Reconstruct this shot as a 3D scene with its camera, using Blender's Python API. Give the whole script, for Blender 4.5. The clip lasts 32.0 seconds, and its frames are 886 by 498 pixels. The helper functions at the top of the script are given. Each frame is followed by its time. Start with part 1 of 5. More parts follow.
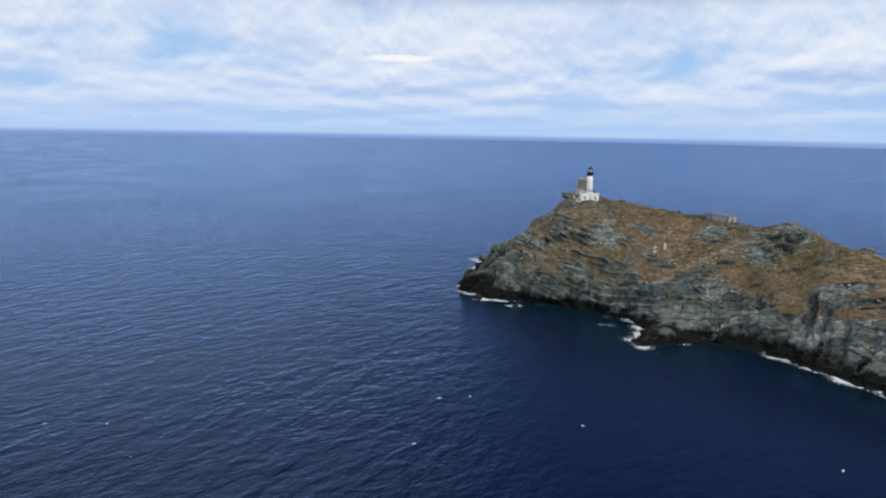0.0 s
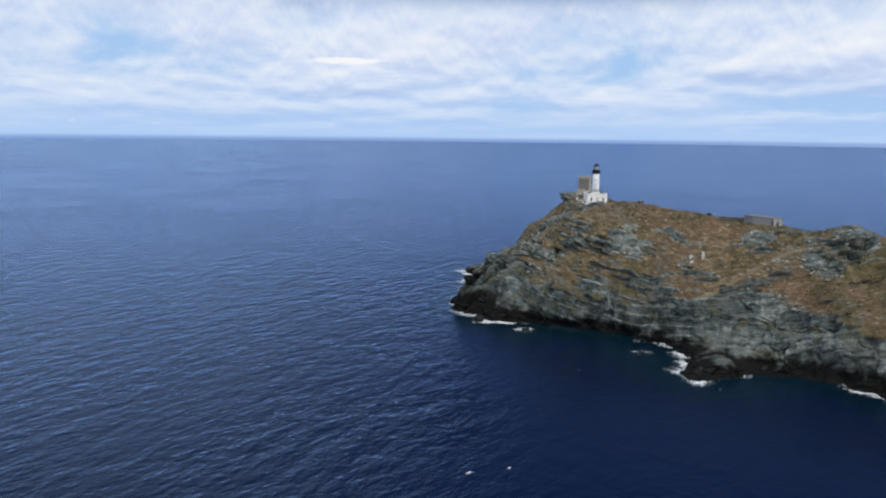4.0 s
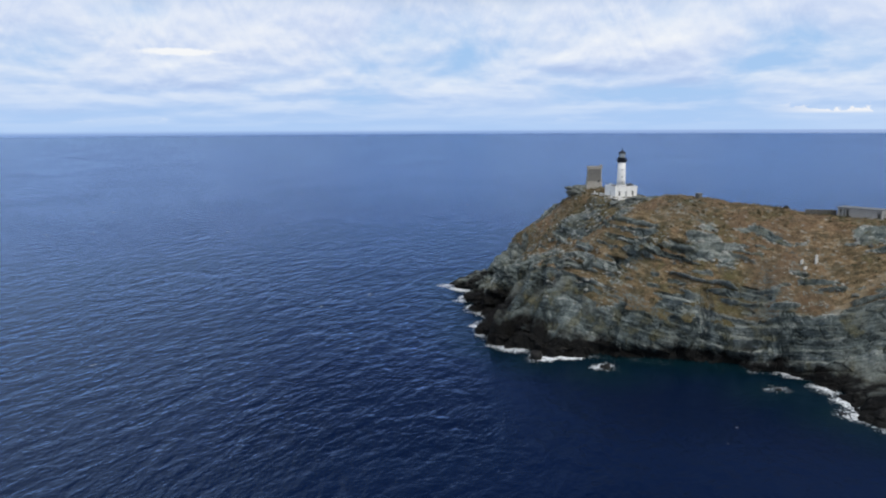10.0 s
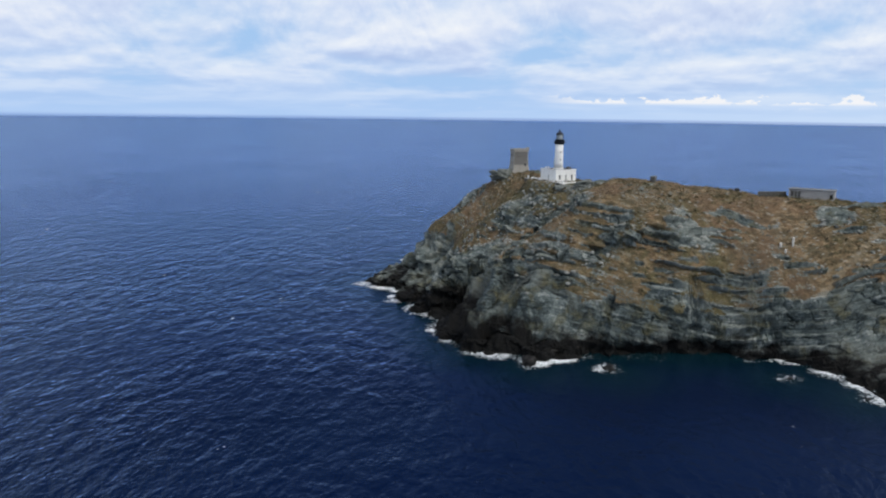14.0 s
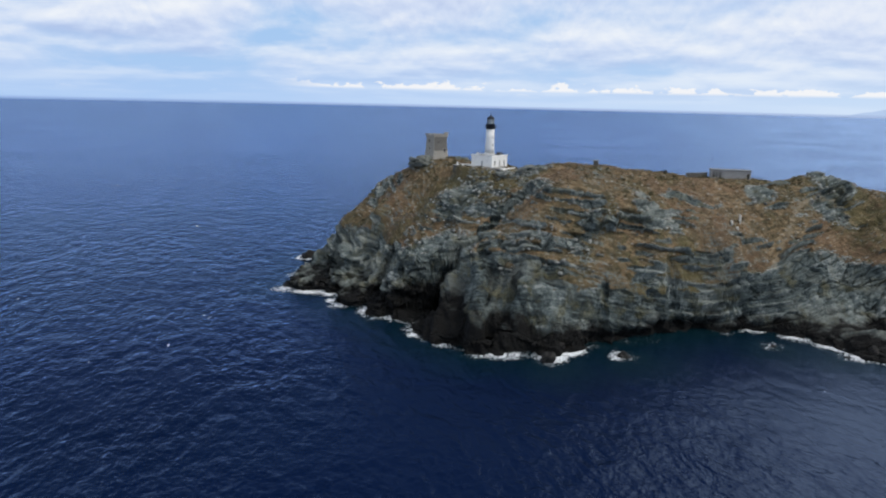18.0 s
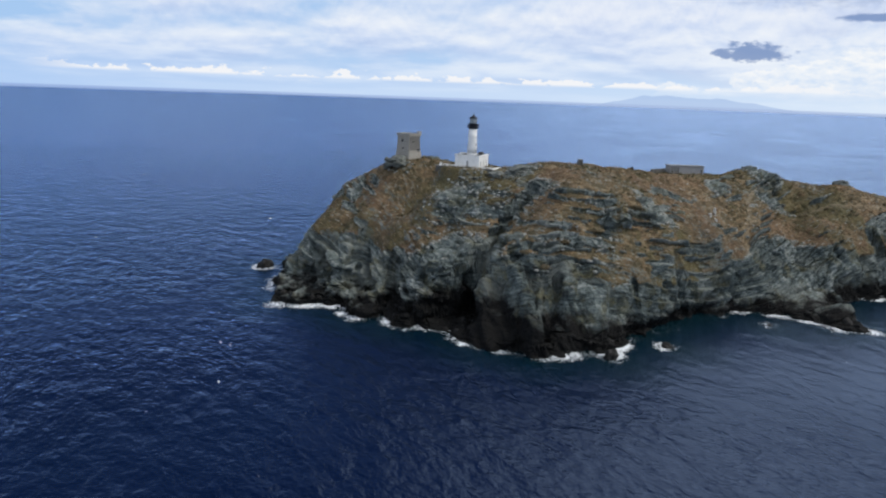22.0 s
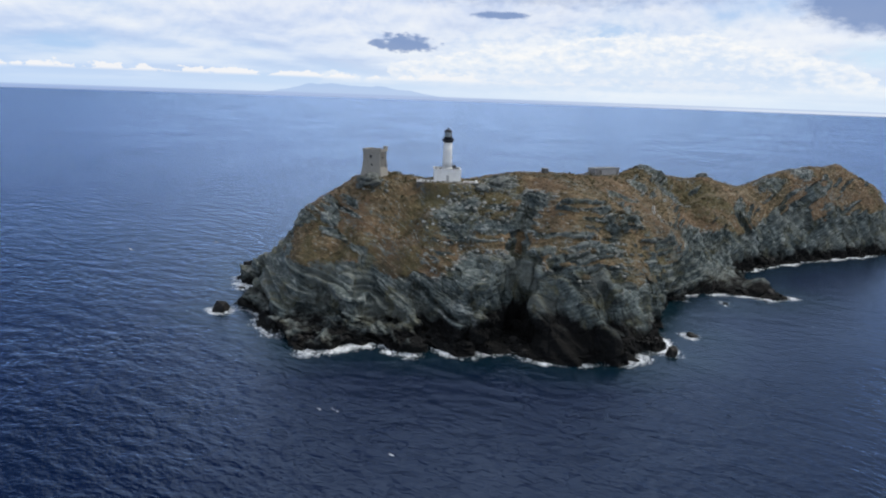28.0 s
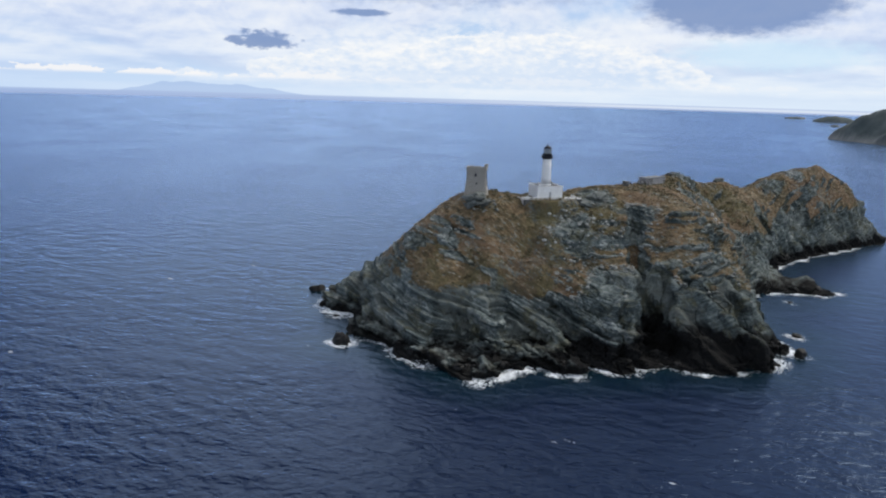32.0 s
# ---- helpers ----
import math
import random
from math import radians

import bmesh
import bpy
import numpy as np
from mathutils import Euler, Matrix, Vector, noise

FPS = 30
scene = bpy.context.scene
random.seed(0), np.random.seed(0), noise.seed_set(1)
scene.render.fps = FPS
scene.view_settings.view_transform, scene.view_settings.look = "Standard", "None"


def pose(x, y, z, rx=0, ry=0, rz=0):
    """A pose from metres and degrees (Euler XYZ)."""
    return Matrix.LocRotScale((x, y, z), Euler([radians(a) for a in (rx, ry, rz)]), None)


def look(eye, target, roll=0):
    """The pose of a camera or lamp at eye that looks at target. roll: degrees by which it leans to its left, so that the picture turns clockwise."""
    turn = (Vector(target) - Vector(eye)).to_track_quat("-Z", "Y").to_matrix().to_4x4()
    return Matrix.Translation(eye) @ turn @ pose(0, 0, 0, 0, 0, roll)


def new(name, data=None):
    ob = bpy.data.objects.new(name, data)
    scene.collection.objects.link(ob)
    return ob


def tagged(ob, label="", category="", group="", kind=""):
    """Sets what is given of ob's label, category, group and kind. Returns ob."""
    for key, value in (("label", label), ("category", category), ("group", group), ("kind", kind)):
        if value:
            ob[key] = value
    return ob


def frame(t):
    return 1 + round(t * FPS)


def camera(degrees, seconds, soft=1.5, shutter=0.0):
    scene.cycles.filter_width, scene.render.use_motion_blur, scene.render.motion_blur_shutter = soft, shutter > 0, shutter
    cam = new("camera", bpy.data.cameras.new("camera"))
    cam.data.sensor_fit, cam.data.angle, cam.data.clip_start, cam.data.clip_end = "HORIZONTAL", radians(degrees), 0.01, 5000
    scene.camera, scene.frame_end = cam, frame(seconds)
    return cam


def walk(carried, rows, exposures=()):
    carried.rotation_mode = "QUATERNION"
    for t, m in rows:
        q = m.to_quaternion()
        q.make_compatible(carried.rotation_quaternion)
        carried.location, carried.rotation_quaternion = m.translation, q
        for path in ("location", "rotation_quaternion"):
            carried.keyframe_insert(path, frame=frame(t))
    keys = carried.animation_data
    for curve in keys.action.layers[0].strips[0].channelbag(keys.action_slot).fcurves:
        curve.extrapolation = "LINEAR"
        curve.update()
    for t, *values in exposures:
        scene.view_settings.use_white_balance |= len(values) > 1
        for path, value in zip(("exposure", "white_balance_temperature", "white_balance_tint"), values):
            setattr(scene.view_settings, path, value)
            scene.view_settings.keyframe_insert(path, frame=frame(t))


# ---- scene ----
cam = camera(63.90, 32.0, soft=2.1)
# seconds, place in metres, turn in degrees
ROWS = [
    (0, -15.14, 28.77, 110.22, 80.547, -1.003, -2.020),
    (0.5, -17.45, 39.15, 109.21, 80.630, -0.760, -2.318),
    (1, -19.78, 49.46, 108.02, 80.656, -0.776, -2.519),
    (1.5, -21.99, 59.52, 106.68, 80.609, -0.869, -2.774),
    (2, -24.28, 69.45, 105.48, 80.662, -0.875, -3.056),
    (2.5, -26.62, 79.15, 104.55, 80.691, -0.777, -3.617),
    (3, -29.19, 88.62, 103.81, 80.695, -0.838, -4.186),
    (3.5, -32.2, 98.13, 103.41, 80.786, -0.676, -5.056),
    (5.5, -51.6, 136.7, 103.5, 80.788, -0.764, -10.098),
    (6, -57.23, 148, 103.14, 80.921, -0.698, -11.446),
    (6.5, -62.97, 158.69, 102.69, 80.872, -0.807, -12.795),
    (7, -68.78, 168.74, 102.16, 80.671, -0.866, -14.055),
    (7.5, -74.59, 178.26, 101.57, 80.531, -0.927, -15.109),
    (8, -80.38, 187.54, 100.9, 80.519, -0.960, -15.710),
    (8.5, -86.16, 196.6, 100.21, 80.485, -1.078, -16.364),
    (9, -91.98, 205.67, 99.52, 80.453, -0.854, -16.790),
    (9.5, -97.71, 215.03, 98.88, 80.411, -0.121, -17.123),
    (10, -103.16, 224.69, 98.22, 80.234, 0.273, -18.434),
    (10.5, -108.31, 234.4, 97.51, 79.792, 0.169, -21.204),
    (11, -113.4, 243.9, 96.84, 79.320, -0.120, -24.039),
    (11.5, -118.52, 252.85, 96.19, 79.171, -0.196, -26.321),
    (12, -123.95, 261.5, 95.58, 79.246, -0.245, -27.965),
    (12.5, -129.72, 270.27, 95.07, 79.230, -0.589, -29.569),
    (13, -135.68, 279.59, 94.6, 79.342, -0.397, -31.372),
    (13.5, -141.87, 288.94, 93.98, 79.303, -0.535, -33.155),
    (14, -148.27, 298.64, 93.3, 79.189, -0.704, -34.999),
    (14.5, -154.78, 308.85, 92.64, 79.077, -0.581, -36.882),
    (16.5, -180.31, 351.91, 91.55, 78.801, -1.047, -47.470),
    (17, -186.06, 362.77, 91.48, 78.613, -1.092, -50.254),
    (17.5, -191.59, 373.48, 91.47, 78.476, -1.231, -52.756),
    (18, -196.9, 384.12, 91.46, 78.244, -1.298, -55.381),
    (18.5, -202.04, 394.79, 91.46, 77.995, -1.334, -57.908),
    (19, -206.84, 405.65, 91.58, 77.746, -1.485, -60.433),
    (19.5, -211.5, 416.74, 91.76, 77.599, -1.635, -62.752),
    (20, -216.27, 428.19, 92.19, 77.474, -1.677, -65.030),
    (20.5, -220.92, 439.76, 92.79, 77.419, -1.872, -67.018),
    (21, -225.53, 451.91, 93.56, 77.518, -1.844, -68.826),
    (21.5, -229.77, 464.19, 94.22, 77.572, -1.887, -70.628),
    (22, -233.56, 476.6, 94.93, 77.660, -2.006, -72.375),
    (22.5, -236.85, 489.12, 95.66, 77.757, -2.039, -74.152),
    (23, -239.59, 501.72, 96.34, 77.914, -2.015, -75.860),
    (23.5, -241.55, 514.19, 97.02, 78.005, -2.059, -77.631),
    (24, -242.63, 526.62, 97.56, 78.072, -2.091, -79.900),
    (24.5, -242.85, 538.92, 98.01, 78.093, -2.199, -82.408),
    (25, -242.5, 550.94, 98.41, 78.093, -2.111, -84.976),
    (25.5, -241.77, 562.55, 98.77, 78.081, -2.197, -87.276),
    (26, -240.66, 574.22, 99.21, 78.065, -2.082, -89.589),
    (26.5, -239.29, 586.34, 99.74, 77.965, -1.912, -92.061),
    (28.5, -229.52, 638.69, 102.59, 77.602, -2.019, -99.710),
    (29, -226.4, 652.16, 103.32, 77.680, -1.972, -101.039),
    (29.5, -223.03, 665.71, 104.02, 77.759, -1.648, -102.423),
    (30, -219.28, 679.26, 104.79, 77.701, -1.628, -103.828),
    (30.5, -215.02, 693.44, 105.44, 77.764, -1.461, -104.750),
    (31, -210.38, 707.53, 106.16, 77.751, -1.547, -105.978),
    (31.5, -205.36, 721.62, 106.98, 77.805, -1.546, -107.454),
    (32, -200.25, 735.67, 107.83, 77.741, -1.619, -108.854),
]
walk(cam, [(row[0], pose(*row[1:])) for row in ROWS])

# ---- world and light ----
def node(nt, kind, **props):
    n = nt.nodes.new(kind)
    for key, value in props.items():
        if key in n.inputs:
            n.inputs[key].default_value = value
    return n


def math_node(nt, op, a, b=None, c=None, clamp=False):
    n = nt.nodes.new("ShaderNodeMath")
    n.operation, n.use_clamp = op, clamp
    for i, v in enumerate((a, b, c)):
        if v is None:
            continue
        if isinstance(v, (int, float)):
            n.inputs[i].default_value = v
        else:
            nt.links.new(v, n.inputs[i])
    return n.outputs[0]


def ramp(nt, fac, stops, interp="LINEAR"):
    n = nt.nodes.new("ShaderNodeValToRGB")
    n.color_ramp.interpolation = interp
    els = n.color_ramp.elements
    while len(els) < len(stops):
        els.new(0.5)
    for e, (p, c) in zip(els, stops):
        e.position = p
        e.color = (c, c, c, 1) if isinstance(c, (int, float)) else (*c, 1)
    nt.links.new(fac, n.inputs[0])
    return n.outputs[0]


def mix(nt, fac, a, b, mode="MIX"):
    n = nt.nodes.new("ShaderNodeMix")
    n.data_type, n.blend_type = "RGBA", mode
    for i, v in ((0, fac), (6, a), (7, b)):
        if isinstance(v, (int, float)):
            n.inputs[i].default_value = v
        elif isinstance(v, tuple):
            n.inputs[i].default_value = (*v, 1)
        else:
            nt.links.new(v, n.inputs[i])
    return n.outputs[2]


SUN_AZ, SUN_EL = 166.0, 47.0      # clockwise from +y, degrees


def build_world():
    world = bpy.data.worlds.new("sky")
    scene.world = world
    world.use_nodes = True
    nt = world.node_tree
    nt.nodes.clear()
    out = nt.nodes.new("ShaderNodeOutputWorld")
    sky = nt.nodes.new("ShaderNodeTexSky")
    sky.sky_type = "NISHITA"
    sky.sun_disc = False
    sky.sun_elevation, sky.sun_rotation = radians(SUN_EL), radians(SUN_AZ)
    sky.air_density, sky.dust_density, sky.ozone_density = 1.0, 0.5, 2.5
    geo = nt.nodes.new("ShaderNodeTexCoord")
    sep = nt.nodes.new("ShaderNodeSeparateXYZ")
    nt.links.new(geo.outputs["Generated"], sep.inputs[0])
    x, y, z = sep.outputs
    deg = 180 / math.pi
    az = math_node(nt, "MULTIPLY", math_node(nt, "ARCTAN2", x, y), deg)
    el = math_node(nt, "MULTIPLY", math_node(nt, "ARCSINE", z), deg)

    def plane(a, b=None, c=None):
        n = nt.nodes.new("ShaderNodeCombineXYZ")
        for i, v in enumerate((a, b, c)):
            if v is not None:
                nt.links.new(v, n.inputs[i])
        return n.outputs[0]

    def patch(a0, e0, wa, we, rag=0.0, hard=0.35):
        """A soft patch of sky round azimuth a0 and elevation e0, with a ragged edge."""
        da = math_node(nt, "DIVIDE", math_node(nt, "SUBTRACT", az, a0), wa)
        de = math_node(nt, "DIVIDE", math_node(nt, "SUBTRACT", el, e0), we)
        r = math_node(nt, "SQRT", math_node(nt, "ADD", math_node(nt, "MULTIPLY", da, da), math_node(nt, "MULTIPLY", de, de)))
        if rag:
            r = math_node(nt, "ADD", r, math_node(nt, "MULTIPLY", math_node(nt, "SUBTRACT", puff, 0.5), rag))
        return ramp(nt, r, [(max(0.0, 0.72 - hard), 1.0), (0.72 + hard * 0.3, 0.0)], "EASE")
    puff = noise_tex_world(nt, plane(math_node(nt, "MULTIPLY", az, 0.9), math_node(nt, "MULTIPLY", el, 1.9)), 1.0, 6, 0.6)
    # cloud deck: the direction laid on a flat sheet
    up = math_node(nt, "ADD", math_node(nt, "MAXIMUM", z, 0.0), 0.24)
    sheet = plane(math_node(nt, "DIVIDE", x, up), math_node(nt, "DIVIDE", y, up))
    def deck(lift):
        """Cloud density low over the horizon, in degrees; lift looks a little higher."""
        e = math_node(nt, "ADD", el, lift)
        s = math_node(nt, "DIVIDE", 7.0, math_node(nt, "ADD", math_node(nt, "MAXIMUM", e, 0.0), 3.2))
        c = plane(math_node(nt, "MULTIPLY", az, 0.042), math_node(nt, "MULTIPLY", s, 1.25))
        long = noise_tex_world(nt, c, 1.5, 6, 0.50, 0.0)
        c = plane(math_node(nt, "MULTIPLY", az, 0.13), math_node(nt, "MULTIPLY", s, 1.9))
        return math_node(nt, "ADD", math_node(nt, "MULTIPLY", long, 0.68), math_node(nt, "MULTIPLY", noise_tex_world(nt, c, 1.5, 6, 0.55, 0.3), 0.32))
    n1 = noise_tex_world(nt, sheet, 1.9, 8, 0.58, 0.5)
    n2 = noise_tex_world(nt, sheet, 0.55, 3, 0.5)
    low_sky = ramp(nt, math_node(nt, "DIVIDE", el, 40.0), [(0.25, 1.0), (0.45, 0.0)])
    d0, d1 = deck(0.0), deck(0.55)
    thick = math_node(nt, "ADD", math_node(nt, "MULTIPLY", d0, 0.78), math_node(nt, "MULTIPLY", n2, 0.36))
    far = math_node(nt, "ADD", math_node(nt, "MULTIPLY", n1, 0.72), math_node(nt, "MULTIPLY", n2, 0.42))
    thick = math_node(nt, "ADD", math_node(nt, "MULTIPLY", thick, low_sky), math_node(nt, "MULTIPLY", far, math_node(nt, "SUBTRACT", 1.0, low_sky)))
    mask = ramp(nt, thick, [(0.45, 0.0), (0.51, 0.6), (0.57, 0.92), (0.64, 1.0)])
    # a wide clear stretch overhead to the north-east, full cover elsewhere
    gap = ramp(nt, math_node(nt, "DIVIDE", math_node(nt, "ABSOLUTE", math_node(nt, "SUBTRACT", az, 37.0)), 100.0), [(0.26, 1.0), (0.54, 0.0)], "EASE")
    high = ramp(nt, z, [(0.15, 0.0), (0.19, 1.0)], "EASE")
    mask = math_node(nt, "MULTIPLY", mask, math_node(nt, "SUBTRACT", 1.0, math_node(nt, "MULTIPLY", math_node(nt, "MULTIPLY", gap, high), 0.82)))
    # tops catch the light, bases are blue-grey
    lit = math_node(nt, "ADD", 0.5, math_node(nt, "MULTIPLY", math_node(nt, "SUBTRACT", d0, d1), 3.2))
    lit = math_node(nt, "ADD", math_node(nt, "MULTIPLY", lit, 0.75), math_node(nt, "MULTIPLY", math_node(nt, "SUBTRACT", 1.0, d0), 0.25))
    cloud = ramp(nt, lit, [(0.28, (0.46, 0.56, 0.81)), (0.44, (0.63, 0.72, 0.91)), (0.54, (0.76, 0.82, 0.94)), (0.72, (0.93, 0.95, 0.97))])
    blue = mix(nt, 1.0, sky.outputs[0], (0.12, 0.12, 0.12), "MULTIPLY")
    blue = mix(nt, 0.8, blue, (0.028, 0.08, 0.26))
    blue = mix(nt, ramp(nt, z, [(0.145, 0.9), (0.195, 0.0)]), blue, (0.40, 0.62, 0.93))
    # the deck is thin and bright higher up
    cloud = mix(nt, ramp(nt, z, [(0.22, 0.0), (0.40, 1.0)]), cloud, (0.84, 0.90, 1.0))
    col = mix(nt, mask, blue, cloud)
    # glare in the clouds on the sun's side
    col = mix(nt, math_node(nt, "MULTIPLY", patch(98, 30, 38, 36, 0.3, 0.6), ramp(nt, z, [(0.14, 0.0), (0.2, 0.9)])), col, (1.8, 1.77, 1.82))
    # one small bright cloud low in the north
    col = mix(nt, math_node(nt, "MULTIPLY", patch(-1.4, 5.5, 4.2, 0.42, 0.9, 0.3), 0.9), col, (0.97, 0.97, 0.96))
    # haze towards the horizon
    haze = ramp(nt, math_node(nt, "DIVIDE", el, 10.0), [(0.0, 0.92), (0.10, 0.75), (0.30, 0.30), (0.60, 0.0)])
    haze_col = mix(nt, ramp(nt, math_node(nt, "DIVIDE", az, 180.0), [(0.2, 0.0), (0.62, 1.0)]), (0.43, 0.61, 0.91), (0.72, 0.83, 0.96))
    col = mix(nt, haze, col, haze_col)
    # the bright side towards the sun
    col = mix(nt, math_node(nt, "MULTIPLY", patch(112, 3.0, 28, 5.0, 0.5, 0.6), ramp(nt, math_node(nt, "ADD", math_node(nt, "MULTIPLY", puff, 0.5), math_node(nt, "MULTIPLY", d0, 0.5)), [(0.42, 0.2), (0.53, 1.0)])), col, (0.93, 0.95, 0.97))
    col = mix(nt, math_node(nt, "MULTIPLY", patch(133, 3.4, 11, 1.8, 0.7, 0.45), 0.75), col, (0.62, 0.81, 0.96))
    # bank of tall cumulus on the bright side
    heap = noise_tex_world(nt, plane(math_node(nt, "MULTIPLY", az, 0.30), math_node(nt, "MULTIPLY", el, 0.55)), 1.0, 6, 0.6)
    crest = ramp(nt, math_node(nt, "DIVIDE", math_node(nt, "SUBTRACT", az, 80.0), 60.0), [(0.12, 0.0), (0.30, 0.45), (0.52, 0.75), (0.68, 0.72), (0.78, 0.45), (0.88, 0.0)])
    crest = math_node(nt, "ADD", math_node(nt, "MULTIPLY", crest, 6.4), math_node(nt, "MULTIPLY", math_node(nt, "SUBTRACT", heap, 0.5), 6.0))
    bank = ramp(nt, math_node(nt, "SUBTRACT", crest, el), [(0.0, 0.0), (0.22, 1.0)], "EASE")
    inner = ramp(nt, math_node(nt, "ADD", math_node(nt, "MULTIPLY", math_node(nt, "SUBTRACT", crest, el), -0.10), puff), [(0.22, (0.64, 0.76, 0.93)), (0.56, (0.97, 0.97, 0.96))])
    col = mix(nt, math_node(nt, "MULTIPLY", bank, ramp(nt, math_node(nt, "MULTIPLY", el, 0.25), [(0.08, 0.0), (0.40, 0.75)])), col, inner)
    # row of small cumulus low over the sea
    lump = noise_tex_world(nt, plane(math_node(nt, "MULTIPLY", az, 0.55), math_node(nt, "MULTIPLY", el, 1.2)), 1.0, 5, 0.62)
    head = math_node(nt, "ADD", math_node(nt, "MULTIPLY", math_node(nt, "SUBTRACT", lump, 0.44), 3.6), 0.95)
    cum = math_node(nt, "MULTIPLY", ramp(nt, math_node(nt, "SUBTRACT", head, el), [(0.0, 0.0), (0.12, 1.0)]), ramp(nt, math_node(nt, "MULTIPLY", el, 0.5), [(0.40, 0.0), (0.50, 1.0)]))
    cum = math_node(nt, "MULTIPLY", cum, ramp(nt, math_node(nt, "DIVIDE", az, 180.0), [(0.235, 0.0), (0.26, 1.0), (0.50, 1.0), (0.62, 0.3)]))
    col = mix(nt, math_node(nt, "MULTIPLY", cum, 0.85), col, (0.95, 0.94, 0.94))
    # grey clouds below the deck
    # patch 146, 30 is an unseen cloud added to dim the sea's reflection
    grey = math_node(nt, "MAXIMUM", patch(94.9, 3.65, 3.6, 1.0, 1.9, 0.3), math_node(nt, "MAXIMUM", patch(102.5, 5.95, 3.4, 0.4, 0.9, 0.3), math_node(nt, "MAXIMUM", patch(130.5, 7.6, 11, 4.3, 0.35, 0.2), math_node(nt, "MULTIPLY", math_node(nt, "MAXIMUM", patch(106, 8.6, 26, 3.0, 0.9, 0.4), patch(146, 30, 26, 26, 0.5, 0.4)), 0.5))))
    col = mix(nt, math_node(nt, "MULTIPLY", grey, 0.9), col, (0.20, 0.30, 0.54))
    # hazy island on the horizon
    ridge = noise_tex_world(nt, plane(math_node(nt, "MULTIPLY", az, 0.42)), 1.0, 4, 0.5)
    rise = math_node(nt, "MULTIPLY", ramp(nt, math_node(nt, "DIVIDE", math_node(nt, "SUBTRACT", az, 84.5), 14.0), [(0.0, 0.0), (0.24, 1.0), (0.66, 0.9), (1.0, 0.0)]), math_node(nt, "ADD", ridge, 0.28))
    top = math_node(nt, "SUBTRACT", rise, 0.36)
    land = ramp(nt, math_node(nt, "SUBTRACT", top, el), [(0.0, 0.0), (0.05, 1.0)])
    col = mix(nt, math_node(nt, "MULTIPLY", land, 0.55), col, (0.33, 0.47, 0.76))
    # below the horizon: the far sea, with haze and sheen in its colour
    dip = math_node(nt, "MULTIPLY", el, -1.0)
    clear = ramp(nt, math_node(nt, "DIVIDE", az, 180.0), [(0.06, 0.0), (0.26, 1.0)])
    low = mix(nt, clear, ramp(nt, dip, [(0.20, 0.0), (0.32, 0.32), (0.62, 1.0)]), ramp(nt, dip, [(0.28, 0.0), (0.31, 0.55), (0.62, 1.0)]))
    offing = mix(nt, ramp(nt, math_node(nt, "DIVIDE", az, 180.0), [(0.10, 0.0), (0.22, 0.35), (0.55, 1.0)]), (0.20, 0.33, 0.66), (0.40, 0.50, 0.74))
    col = mix(nt, low, col, offing)
    # sun glitter on the far sea, painted in as a bright band
    glint_strip = math_node(nt, "MULTIPLY", ramp(nt, dip, [(0.36, 0.0), (0.41, 1.0), (0.52, 1.0), (0.60, 0.0)]), ramp(nt, math_node(nt, "DIVIDE", az, 180.0), [(0.58, 0.0), (0.68, 0.75), (0.78, 0.75), (0.85, 0.0)]))
    col = mix(nt, glint_strip, col, (0.78, 0.85, 0.95))
    bg = node(nt, "ShaderNodeBackground", Strength=1.0)
    nt.links.new(col, bg.inputs[0])
    nt.links.new(bg.outputs[0], out.inputs[0])


def noise_tex_world(nt, vec, scale, detail, rough, dist=0.0):
    n = node(nt, "ShaderNodeTexNoise", Scale=scale, Detail=float(detail), Roughness=rough, Distortion=dist)
    nt.links.new(vec, n.inputs["Vector"])
    return n.outputs[0]


build_world()
sun = new("sun", bpy.data.lights.new("sun", "SUN"))
sun.data.energy, sun.data.angle, sun.data.color = 1.95, radians(26), (1.0, 0.95, 0.87)
az, el = radians(SUN_AZ), radians(SUN_EL)
to_sun = Vector((math.sin(az) * math.cos(el), math.cos(az) * math.cos(el), math.sin(el)))
sun.matrix_world = look(to_sun * 1000, (0, 0, 0))
scene.view_settings.exposure = 0.0


# ---- noise on arrays ----
def lattice(ix, iy, iz, seed):
    h = (ix.astype(np.uint32) * np.uint32(374761393) + iy.astype(np.uint32) * np.uint32(668265263)
         + iz.astype(np.uint32) * np.uint32(2246822519) + np.uint32((seed * 3266489917) & 0xFFFFFFFF))
    h = (h ^ (h >> np.uint32(13))) * np.uint32(1274126177)
    h = h ^ (h >> np.uint32(16))
    return h.astype(np.float64) / 4294967295.0


def vnoise(x, y, z, seed=0):
    """Smooth value noise, -1 to 1."""
    fx, fy, fz = np.floor(x), np.floor(y), np.floor(z)
    ix, iy, iz = fx.astype(np.int64), fy.astype(np.int64), fz.astype(np.int64)
    tx, ty, tz = x - fx, y - fy, z - fz
    tx, ty, tz = (t * t * t * (t * (t * 6 - 15) + 10) for t in (tx, ty, tz))
    r = 0
    for dx in (0, 1):
        for dy in (0, 1):
            for dz in (0, 1):
                w = (tx if dx else 1 - tx) * (ty if dy else 1 - ty) * (tz if dz else 1 - tz)
                r = r + w * lattice(ix + dx, iy + dy, iz + dz, seed)
    return r * 2 - 1


